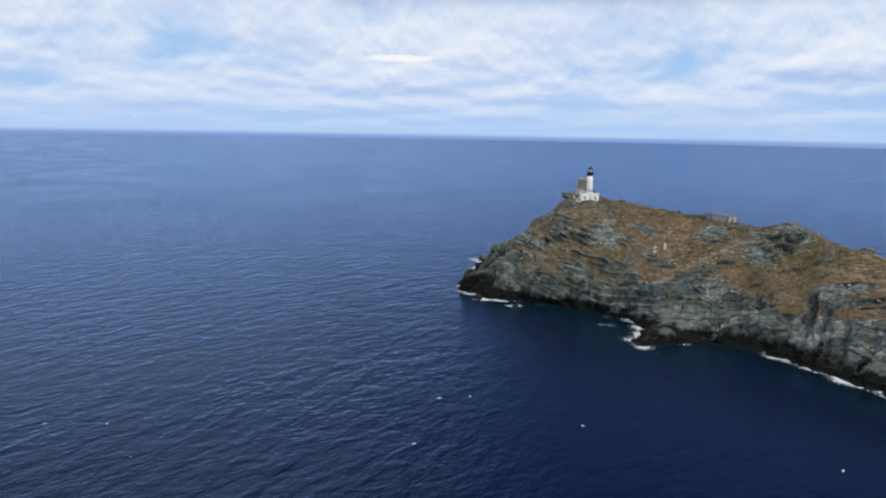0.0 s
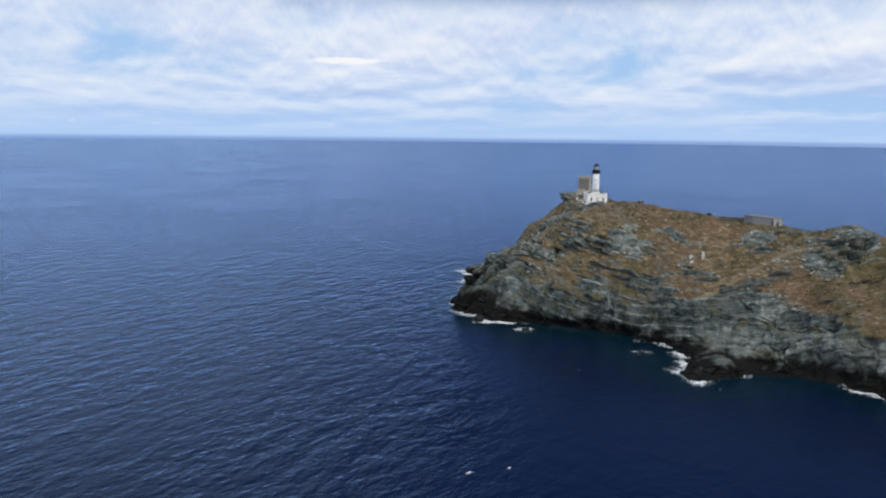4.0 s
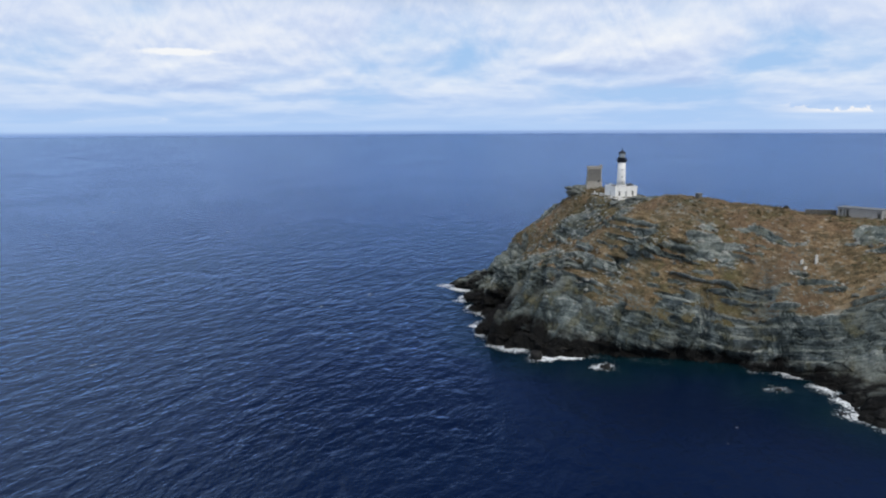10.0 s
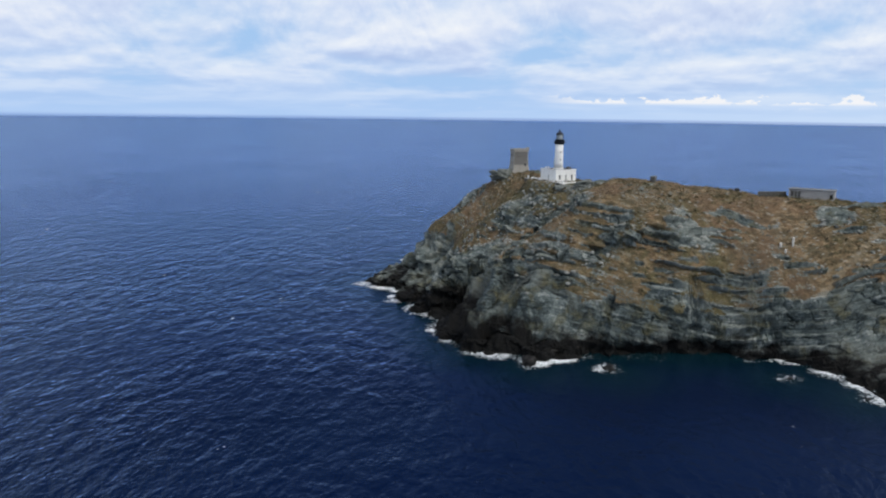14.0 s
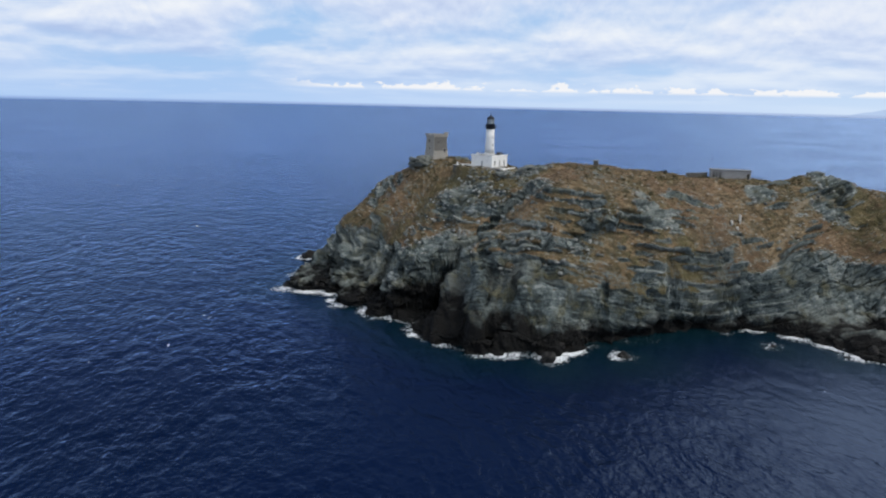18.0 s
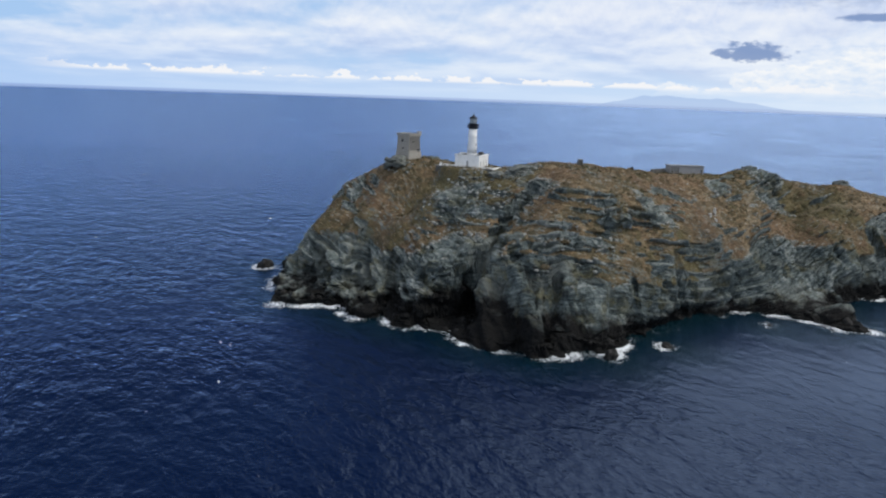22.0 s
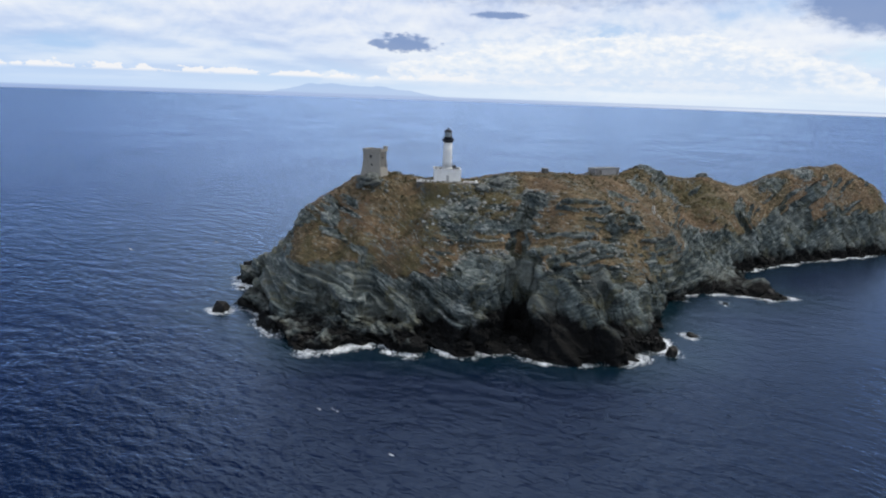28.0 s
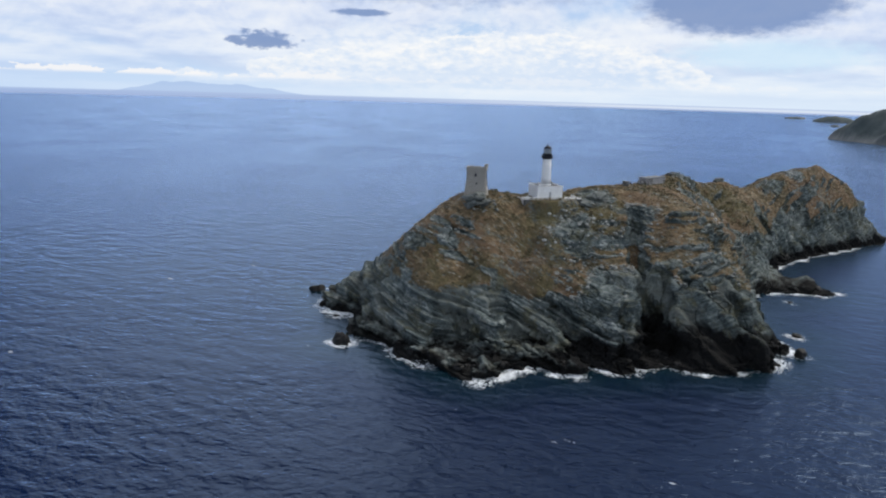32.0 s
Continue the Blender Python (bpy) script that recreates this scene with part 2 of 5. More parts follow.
def fbm(x, y, z=None, size=10.0, octaves=4, gain=0.5, seed=0):
    z = np.zeros_like(x) if z is None else z
    total, amp, s = 0, 1.0, 1.0 / size
    for k in range(octaves):
        total = total + amp * vnoise(x * s + 17.3 * k, y * s - 9.1 * k, z * s + 4.7 * k, seed + k)
        amp, s = amp * gain, s * 2.03
    return total


def cells(x, y, z, seed=0):
    """Cell noise: distance to the nearest border (0 at it) and a random value for each cell."""
    fx, fy, fz = np.floor(x), np.floor(y), np.floor(z)
    ix, iy, iz = fx.astype(np.int64), fy.astype(np.int64), fz.astype(np.int64)
    tx, ty, tz = x - fx, y - fy, z - fz
    f1, f2, val = np.full(x.shape, 9.0), np.full(x.shape, 9.0), np.zeros(x.shape)
    for dx in (-1, 0, 1):
        for dy in (-1, 0, 1):
            for dz in (-1, 0, 1):
                a, b, c = ix + dx, iy + dy, iz + dz
                h = lattice(a, b, c, seed)
                px, py, pz = dx + h, dy + (h * 57.31) % 1.0, dz + (h * 191.7) % 1.0
                d = (px - tx) ** 2 + (py - ty) ** 2 + (pz - tz) ** 2
                near = d < f1
                f2 = np.where(near, f1, np.minimum(f2, d))
                val = np.where(near, (h * 733.1) % 1.0, val)
                f1 = np.where(near, d, f1)
    return np.sqrt(f2) - np.sqrt(f1), val


def facets(x, y, z, seed=0):
    """Broken rock: distance to the nearest joint, a random value and a tilted plane for each block."""
    fx, fy, fz = np.floor(x), np.floor(y), np.floor(z)
    ix, iy, iz = fx.astype(np.int64), fy.astype(np.int64), fz.astype(np.int64)
    tx, ty, tz = x - fx, y - fy, z - fz
    f1, f2 = np.full(x.shape, 9.0), np.full(x.shape, 9.0)
    val, tilt = np.zeros(x.shape), np.zeros(x.shape)
    for dx in (-1, 0, 1):
        for dy in (-1, 0, 1):
            for dz in (-1, 0, 1):
                h = lattice(ix + dx, iy + dy, iz + dz, seed)
                ox, oy, oz = tx - dx - h, ty - dy - (h * 57.31) % 1.0, tz - dz - (h * 191.7) % 1.0
                d = ox * ox + oy * oy + oz * oz
                near = d < f1
                f2 = np.where(near, f1, np.minimum(f2, d))
                val = np.where(near, (h * 733.1) % 1.0, val)
                plane = ox * ((h * 311.7) % 1.0 - 0.5) + oy * ((h * 517.3) % 1.0 - 0.5) + oz * ((h * 919.1) % 1.0 - 0.5)
                tilt = np.where(near, plane, tilt)
                f1 = np.where(near, d, f1)
    return np.sqrt(f2) - np.sqrt(f1), val, 2 * tilt


def sstep(a, b, x):
    t = np.clip((x - a) / (b - a), 0, 1)
    return t * t * (3 - 2 * t)


# ---- lie of the land ----
COAST_WEST = [(167, 673), (151, 679), (143, 677), (134, 667), (123, 668), (110, 671), (100, 671), (87, 662), (72, 659), (62, 653), (52, 649), (43, 644), (38, 638), (39,
    628), (43, 621), (47, 612), (43, 608), (34, 601), (33, 595), (39, 588), (34, 583), (29, 575), (28, 571), (32, 562), (30, 556), (24, 549), (19, 540), (17, 533), (18,
    522), (15, 514), (18, 510), (27, 508), (29, 499), (34, 488), (42, 485), (52, 482), (62, 475), (73, 467), (84, 461), (95, 454), (104, 447), (113, 438), (115, 427),
    (113, 413), (108, 402), (104, 392), (105, 383), (118, 387), (131, 391), (147, 387), (158, 382), (165, 371), (173, 358), (181, 341), (188, 319), (195, 289), (207,
    256), (214, 219)]
COAST_EAST = [(228, 195), (257, 193), (283, 226), (297, 279), (292, 340), (277, 401), (263, 452), (250, 507), (230, 564), (211, 614), (190, 655)]
# spot heights, band by band: x, y, metres over the sea
CLIFF_NORTH = [(152, 671, 9.7), (148, 664, 12.6), (128, 659, 17.4), (120, 654, 20), (68, 651, 3), (76, 637, 17.4), (64, 631, 5.4), (62, 620, 16.1), (55, 620, 3.2), (72,
    611, 11.6), (66, 600, 17.6), (55, 587, 15.4), (41, 582, 1.5), (57, 579, 21.8), (42, 570, 22.2), (48, 559, 24.3), (36, 543, 12.4)]
CLIFF_NOSE = [(37, 533, 17.7), (22, 517, 10.8), (39, 509, 19.1), (33, 508, 4.9), (49, 502, 20.6), (54, 498, 21.6), (66, 485, 23.2), (61, 480, 10.1), (112, 445, 23.7),
    (119, 442, 22.3)]
CLIFF_SOUTH = [(127, 436, 24.8), (131, 430, 20), (130, 413, 7.3), (138, 413, 13.1), (148, 399, 11.1), (162, 398, 23.6), (119, 391, 5.5), (166, 383, 19.2), (182, 364,
    24.1), (188, 351, 16.5), (201, 325, 19.6)]
SLOPE_NORTH = [(86, 644, 27.7), (115, 643, 42.6), (86, 635, 30.8), (88, 624, 33.1), (81, 616, 35.5), (77, 599, 33.6), (88, 595, 37.7), (106, 587, 53.9), (86, 580, 45.6),
    (68, 578, 29.8), (76, 571, 32.7), (62, 563, 26.2), (75, 562, 35.2), (98, 560, 53), (95, 550, 52.3), (55, 550, 32.9), (73, 543, 37), (44, 536, 25.3)]
SLOPE_WEST = [(58, 521, 37.2), (47, 521, 25), (80, 514, 53.1), (72, 501, 36.5), (83, 494, 43.2), (96, 487, 48.9), (90, 482, 38.9), (113, 476, 43.5), (94, 470, 30.9),
    (137, 453, 41.9), (174, 434, 49.5), (212, 434, 55.7), (142, 430, 26.3), (149, 426, 29.4), (173, 423, 41.6), (168, 407, 30.3), (191, 406, 32.1), (176, 403, 40), (222,
    278, 38.4)]
RIDGE = [(121.3, 607.9, 64.5), (117.2, 571.5, 55.7), (130.8, 536.2, 62.5), (157.3, 493.9, 58.9), (172, 464.8, 57), (188.7, 446.7, 55.9), (200.9, 432.6, 60), (205.3,
    418.5, 56.6), (209.2, 401.4, 51.6), (214.1, 380.2, 52.3), (223.8, 343.9, 43.1), (230.5, 312.5, 54.6), (242.2, 285.3, 57.9), (252.9, 257.1, 58.7), (249, 224.9, 43.2)]
# clefts that run down to the sea: depth, half width, and their line
CLEFTS_NOSE = [(9, 3.4, ((21.1, 560.2), (46.8, 551.3), (74.4, 545.5), (92.1, 535.5))),
          (42, 6.4, ((14, 563), (32, 557), (57, 547.5))),
          (20, 9.5, ((12, 563), (36, 555.5))),
          (14, 3.2, ((16.3, 576.4), (32.1, 573.4), (41.9, 570.5))),
          (7, 1.6, ((8.1, 517.6), (31.8, 511.8), (43.6, 513.9))),
          (15, 3.6, ((79.5, 455.5), (87.5, 461.7), (91.5, 465.0))),
          (9, 2.6, ((167.2, 355.1), (185.1, 370.4))),
          (7, 2, ((171.2, 350.1), (189, 361.3)))]
CLEFTS_SHORE = [(8, 3.2, ((27.2, 589.6), (45, 584.7), (62.8, 592.9))),
          (5, 3, ((79.9, 462.6), (95.7, 457.7))),
          (3.5, 2, ((9.1, 522.7), (34.8, 522.9), (52.6, 533.2))),
          (3, 1.8, ((40.5, 476.4), (50.4, 487.6))),
          (5, 3, ((192.7, 303.7), (210.4, 303.9))),
          (4, 2.5, ((182.9, 331), (198.7, 335.1))),
          (3.5, 2.5, ((198.5, 277.5), (216.2, 275.6))),
          (8, 2.8, ((70, 645), (72, 634), (61, 621), (62, 611), (54, 601), (46, 595))),
          (4, 1.6, ((54, 478), (67, 485))),
          (4, 1.6, ((28, 503), (40, 512))),
          (5, 2.0, ((91, 446), (99, 456)))]


def coast_distance(x, y):
    """Metres inside the coast line (outside: negative)."""
    pts = np.array(COAST_WEST + COAST_EAST, float)
    a, b = pts, np.roll(pts, -1, axis=0)
    best = np.full(x.shape, 1e9)
    inside = np.zeros(x.shape, bool)
    for (ax, ay), (bx, by) in zip(a, b):
        ux, uy = bx - ax, by - ay
        t = np.clip(((x - ax) * ux + (y - ay) * uy) / (ux * ux + uy * uy), 0, 1)
        best = np.minimum(best, np.hypot(x - ax - t * ux, y - ay - t * uy))
        hit = (ay > y) != (by > y)
        if by != ay:
            inside ^= hit & (x < (bx - ax) * (y - ay) / (by - ay) + ax)
    return np.where(inside, best, -best)


def land_solver():
    knots = []
    pts = COAST_WEST + COAST_EAST
    for (ax, ay), (bx, by) in zip(pts, pts[1:] + pts[:1]):
        k = max(1, int(math.hypot(bx - ax, by - ay) / 9))
        knots += [(ax + (bx - ax) * i / k, ay + (by - ay) * i / k, 0.0) for i in range(k)]
    knots += CLIFF_NORTH + CLIFF_NOSE + CLIFF_SOUTH + SLOPE_NORTH + SLOPE_WEST
    for (ax, ay, az_), (bx, by, bz) in zip(RIDGE, RIDGE[1:]):
        k = max(1, int(math.hypot(bx - ax, by - ay) / 12))
        knots += [(ax + (bx - ax) * i / k, ay + (by - ay) * i / k, az_ + (bz - az_) * i / k) for i in range(k)]
    knots = np.array(knots + [RIDGE[-1]], float)
    p = knots[:, :2]
    d = np.sqrt(((p[:, None] - p[None]) ** 2).sum(-1) + 9)
    w = np.linalg.solve(d + 1e-3 * np.eye(len(p)), knots[:, 2])
    return p, w


LAND_P, LAND_W = land_solver()


def base_height(x, y):
    out = np.zeros(x.shape)
    for (px, py), w in zip(LAND_P, LAND_W):
        out += w * np.sqrt((x - px) ** 2 + (y - py) ** 2 + 9)
    return out


def line_distance(x, y, line):
    best = np.full(x.shape, 1e9)
    for (ax, ay), (bx, by) in zip(line, line[1:]):
        ux, uy = bx - ax, by - ay
        t = np.clip(((x - ax) * ux + (y - ay) * uy) / (ux * ux + uy * uy), 0, 1)
        best = np.minimum(best, np.hypot(x - ax - t * ux, y - ay - t * uy))
    return best


def height(x, y):
    """Lie of the land without the fine rock relief, and metres inside the coast."""
    wx = x + 1.8 * fbm(x, y, size=15, octaves=4, gain=0.6, seed=3)
    wy = y + 1.8 * fbm(x, y, size=15, octaves=4, gain=0.6, seed=8)
    d = coast_distance(wx, wy)
    h = base_height(x, y)
    for depth, half, line in CLEFTS_NOSE + CLEFTS_SHORE:
        c = line_distance(wx, wy, line)
        h = h - depth * np.exp(-(c / half) ** 4)
    # the cliffs drop straight into the sea but for the low spit
    foot = 1.0 + (0.8 + 2.6 * sstep(-0.5, 0.4, fbm(x, y, size=34, octaves=2, seed=33))) * sstep(462, 490, y)
    gut = np.exp(-(line_distance(wx, wy, ((14, 563), (49, 550.5))) / 8) ** 4)
    h = np.maximum(h, np.minimum(d * 1.7, foot * (1 - 0.8 * gut)) + 1.3 * fbm(x, y, size=6, octaves=3, gain=0.6, seed=31) * sstep(0.0, 3.0, d))
    return np.where(d > 0, h * sstep(-1.0, 2.5, d), np.maximum(d * 0.8, -9)), d


# bare rocky places among the turf: x, y, radius
BARE = [(112.9, 546.8, 9), (117.1, 607.5, 8), (97.2, 566.9, 6), (87.3, 570.8, 7), (94.1, 530.5, 7), (104.7, 481, 7), (107.6, 476, 6), (169.7, 448.1, 6), (163.8, 451.1, 6), (185.3, 424, 8), (199.2, 428.1, 9), (202.1, 420.1, 6), (230.3, 329.3, 8), (238, 299, 9)]


def layers(s, period):
    """Worn steps of bedded rock: a slow rise and a sharp break."""
    f = s / period - np.floor(s / period)
    return np.where(f < 0.8, f / 0.8, (1 - f) / 0.2)


def crease(s, period, depth):
    """Ridges and grooves with flat flanks."""
    f = s / period - np.floor(s / period)
    return depth * (np.abs(f - 0.5) * 2 - 0.5)


# long ledges of bedded rock among the turf: half width, and their line
LEDGES = [(4.0, ((81, 522), (83, 512), (89, 499))), (2.9, ((83, 493), (95, 482), (113, 477), (120, 468))), (1.9, ((100, 486), (112, 480), (122, 473))),
          (2.6, ((86, 479), (102, 467), (114, 451))), (1.7, ((81, 495), (94, 479), (100, 470))), (2.6, ((159, 450), (173, 449), (187, 441))),
          (3.6, ((182, 435), (196, 421))), (2.6, ((140, 434), (152, 427), (166, 425))), (2.4, ((111, 646), (110, 636))), (2.2, ((125, 448), (138, 440)))]
# height of the edge between bare cliff and turf along the west side: y, metres
EDGE_Y = [246, 300, 330, 355, 384, 405, 424, 433, 440, 445, 451, 459, 466, 476, 485, 498, 503, 508, 515, 521, 530, 542, 555, 566, 575, 585, 598, 608, 622, 642, 660]
EDGE_Z = [28, 22, 26, 21, 23, 26, 31, 27, 21, 18, 16, 12, 12, 15, 17, 19.5, 20.5, 22, 24, 26, 29, 33, 35, 34, 29, 22.5, 23, 23, 26, 25, 26]


def relief(x, y, z, nx, ny, nz, d):
    """Displacement along the normal, the share of bare rock, the bedding and the shade of each block."""
    slope = np.sqrt(np.clip(1 - nz * nz, 0, 1)) / np.maximum(nz, 0.05)

    def rise(a, b):
        return np.logaddexp(0, (a - b) / 9) * 9
    # the beds sag south of the nose, climb again in the south and dip inland in the north
    bed = z - 0.12 * rise(y, 555) - 0.14 * (rise(y, 578) - rise(y, 645)) - 0.48 * rise(452, y) - 0.34 * (rise(y, 462) - rise(y, 490)) + (0.06 - 0.18 * sstep(575, 612, y)) * x + 2.4 * fbm(x, y, z * 0.5, size=46, octaves=3, seed=21)
    bands = vnoise(bed / 3.6, x / 22, y / 22, 77) + 0.6 * vnoise(bed / 1.5, x / 9, y / 9, 78)
    patches = fbm(x, y, z, size=26, octaves=5, gain=0.6, seed=41)
    # bare cliffs up to a wandering edge, ledges and outcrops above it
    edge = np.interp(y, EDGE_Y, EDGE_Z) + 2.6 * patches + 1.6 * bands
    # turf holds on the steep bank over the bay
    bank = sstep(436, 446, y) * sstep(512, 500, y) * sstep(1.0, 5.0, z - edge)
    pitch = slope * (1 - bank) + np.minimum(slope, 1.1) * bank
    cliff = sstep(2.5, -2.5, z - edge) * sstep(0.2, 0.5, slope + 0.2) + sstep(1.9, 2.6, pitch + 0.4 * patches)
    ledge = sstep(0.55, 0.95, bands + 0.62 * patches + 0.40 * (pitch - 0.75) - 0.30 * sstep(50, 58, z))
    lift = np.zeros_like(x)
    for half, line in LEDGES:
        out = sstep(half, 0.45 * half, line_distance(x, y, line) + 1.5 * patches + 0.8 * bands)
        out = out * sstep(-0.35, 0.15, np.sin(bed * 2.0) + 0.9 * bands)
        ledge, lift = np.maximum(ledge, out), np.maximum(lift, out)
    # thin bars of bedded rock with turf between them climb from the nose to the ridge
    stair = sstep(488, 506, y) * sstep(592, 574, y) * sstep(54, 46, z + 6 * patches + 0.4 * rise(y, 542))
    ledge = np.maximum(ledge, stair * sstep(-0.05, 0.45, 0.55 * np.sin(bed * 1.5 + 2.0 * patches) + 1.5 * bands + 1.3 * patches + 0.6 * fbm(x, y, z, size=8, octaves=3, seed=44)))
    for kx, ky, kr in BARE:
        ledge = ledge + 0.9 * sstep(1.25, 0.5, np.hypot(x - kx, y - ky) / kr + 0.7 * patches + 0.2 * bands)
    rock = np.clip(cliff + ledge + sstep(12, 7, z), 0, 1)
    # the nose and the slabs of the north shore are massive, with few joints
    massive = np.maximum(sstep(33, 24, z), sstep(408, 385, y)) * np.maximum(sstep(468, 492, y) * sstep(566, 540, y), 0.8 * sstep(408, 385, y))
    massive = np.maximum(massive, 0.85 * np.exp(-((x - 128) / 26) ** 4 - ((y - 408) / 20) ** 4) * sstep(30, 22, z))
    slabs = sstep(566, 588, y) * sstep(32, 24, z)
    bedded = np.maximum(sstep(500, 478, y) * sstep(415, 430, y), np.exp(-((y - 553) / 20) ** 2) * sstep(24, 32, z))
    steep = sstep(0.35, 1.1, slope)
    # blocks parted by joints, long along the bed
    warp = 0.22 * fbm(x, y, z, size=9, octaves=2, seed=95)
    e1, v1, t1 = facets(x / 15 + warp, y / 15 - warp, bed / 9 + warp, 91)
    e2, v2, t2 = facets(x / 6.2 - warp, y / 6.2 + warp, bed / 2.8 + warp, 92)
    _, v4, t4 = facets(x / 2.7 - warp, y / 2.7 + warp, bed / 1.0 + warp, 94)
    blocks = (1 - 0.8 * massive - 0.75 * slabs) * (2.2 * (v1 - 0.5) + 2.8 * t1 - 2.2 * sstep(0.06, 0.0, e1))
    blocks = blocks + (1 - 0.88 * massive - 0.7 * slabs) * (1.0 * (v2 - 0.5) + 1.4 * t2 - 0.8 * sstep(0.08, 0.0, e2)) + (1 - 0.85 * np.maximum(massive, 0.7 * slabs)) * (0.35 * (v4 - 0.5) + 0.5 * t4)
    # two sets of steep joints cut the rock into leaning slabs
    bend = 3.0 * fbm(x, y, z, size=24, octaves=3, gain=0.5, seed=97)
    j1 = 0.80 * x + 0.60 * y + 0.45 * z + bend
    j2 = -0.55 * x + 0.83 * y - 0.30 * z - bend
    blocks = blocks + (1 - 0.5 * bedded) * (1 - 0.45 * massive - 0.5 * slabs) * (1.9 * layers(j1, 17.0) + 1.5 * layers(j2, 13.0)) - 1.7
    _, v3, t3 = facets(x / 15 + 0.5 * warp, y / 15, z / 40 + 0.6 * warp, 93)
    blocks = blocks + massive * (0.8 * (v3 - 0.5) + 0.9 * t3 + 1.6 * layers(0.8 * y - 0.6 * x + 0.25 * z + bend, 11.0) - 0.9)
    # angular buttresses that meet in straight creases
    blocks = blocks + np.maximum(massive, 0.7 * slabs) * (crease(0.8 * y - 0.6 * x + 0.35 * z + 0.4 * bend, 15.0, 3.4) + crease(0.55 * y + 0.3 * x - 0.8 * z - 0.4 * bend, 13.0, 2.4) + crease(0.9 * y - 0.3 * x - 0.45 * z, 6.5, 1.0))
    coarse = 0.7 * fbm(x, y, z * 0.7, size=13, octaves=3, gain=0.55, seed=51)
    fine = 0.22 * fbm(x, y, z, size=2.6, octaves=3, gain=0.55, seed=61)
    step = (1.5 * layers(bed + 0.8 * fine, 5.2) + 0.8 * layers(bed + 0.5 * fine, 1.9) * (1 - 0.6 * steep) - 0.9) * (0.55 + 0.85 * np.maximum(bedded, slabs)) * (1 - 0.45 * massive)
    grass = 0.34 * fbm(x, y, z, size=2.0, octaves=3, seed=71) + 0.7 * fbm(x, y, z, size=9, octaves=2, seed=72)
    push = rock * ((coarse * (1 - 0.6 * np.maximum(massive, slabs)) + slabs * (3.0 * layers(bed, 7.5) + 1.1 * layers(bed, 3.3) - 2.0) + blocks * (1 - 0.65 * bedded)) * (0.3 + 0.8 * steep) + fine * (1 - 0.5 * massive) + step * (0.7 + 0.4 * steep) + 0.5) + (1 - rock) * grass
    push = push + lift * (0.8 + 0.9 * layers(bed, 3.1))
    # the swell has undercut the bedded cliff south of the nose
    push = push - 5.0 * np.exp(-(line_distance(x, y, ((56, 479), (73, 468), (97, 453))) / 7.0) ** 4) * sstep(6.5, 3.0, z)
    # the north slope is even
    push = push * (1 - 0.5 * sstep(598, 625, y) * sstep(16, 26, z))
    # the nose's north-west side is toned darker, its shade put into the rock colour
    return push * sstep(-5, 2, d), rock, bed, 0.45 * v1 + 0.35 * v2 + 0.2 * v4 - 0.3 * massive * sstep(492, 508, y)


def mesh_from_grid(name, X, Y, Z, material, attrs=None, keep=None, smooth=True):
    ny, nx = X.shape
    idx = np.arange(nx * ny).reshape(ny, nx)
    q = np.stack([idx[:-1, :-1], idx[:-1, 1:], idx[1:, 1:], idx[1:, :-1]], -1).reshape(-1, 4)
    if keep is not None:
        q = q[keep.ravel()[q].any(1)]
    me = bpy.data.meshes.new(name)
    used = np.unique(q)
    remap = np.full(nx * ny, -1)
    remap[used] = np.arange(len(used))
    q = remap[q]
    co = np.stack([X, Y, Z], -1).reshape(-1, 3)[used]
    me.vertices.add(len(co)), me.loops.add(q.size), me.polygons.add(len(q))
    me.vertices.foreach_set("co", co.ravel())
    me.loops.foreach_set("vertex_index", q.ravel().astype(np.int32))
    me.polygons.foreach_set("loop_start", np.arange(0, q.size, 4, dtype=np.int32))
    me.polygons.foreach_set("use_smooth", np.full(len(q), smooth))
    me.update(calc_edges=True)
    for key, arr in (attrs or {}).items():
        at = me.attributes.new(key, "FLOAT", "POINT")
        at.data.foreach_set("value", arr.ravel()[used].astype(np.float32))
    me.materials.append(material)
    return new(name, me)


def simple(name, colour, rough=0.8, metal=0.0):
    m = bpy.data.materials.new(name)
    m.use_nodes = True
    b = m.node_tree.nodes["Principled BSDF"]
    b.inputs["Base Color"].default_value = (*colour, 1)
    b.inputs["Roughness"].default_value = rough
    b.inputs["Metallic"].default_value = metal
    return m


def attr(nt, name):
    n = nt.nodes.new("ShaderNodeAttribute")
    n.attribute_name = name
    return n.outputs["Fac"]


def noise_tex(nt, scale, detail=5.0, rough=0.6, vec=None, dist=0.0):
    n = node(nt, "ShaderNodeTexNoise", Scale=scale, Detail=detail, Roughness=rough, Distortion=dist)
    if vec is not None:
        nt.links.new(vec, n.inputs["Vector"])
    return n.outputs[0]


def start(name):
    m = bpy.data.materials.new(name)
    m.use_nodes = True
    nt = m.node_tree
    return m, nt, nt.nodes["Principled BSDF"], nt.nodes.new("ShaderNodeTexCoord").outputs["Object"]


def bump(nt, bsdf, height_, strength, distance):
    n = node(nt, "ShaderNodeBump", Strength=strength, Distance=distance)
    nt.links.new(height_, n.inputs["Height"])
    nt.links.new(n.outputs[0], bsdf.inputs["Normal"])


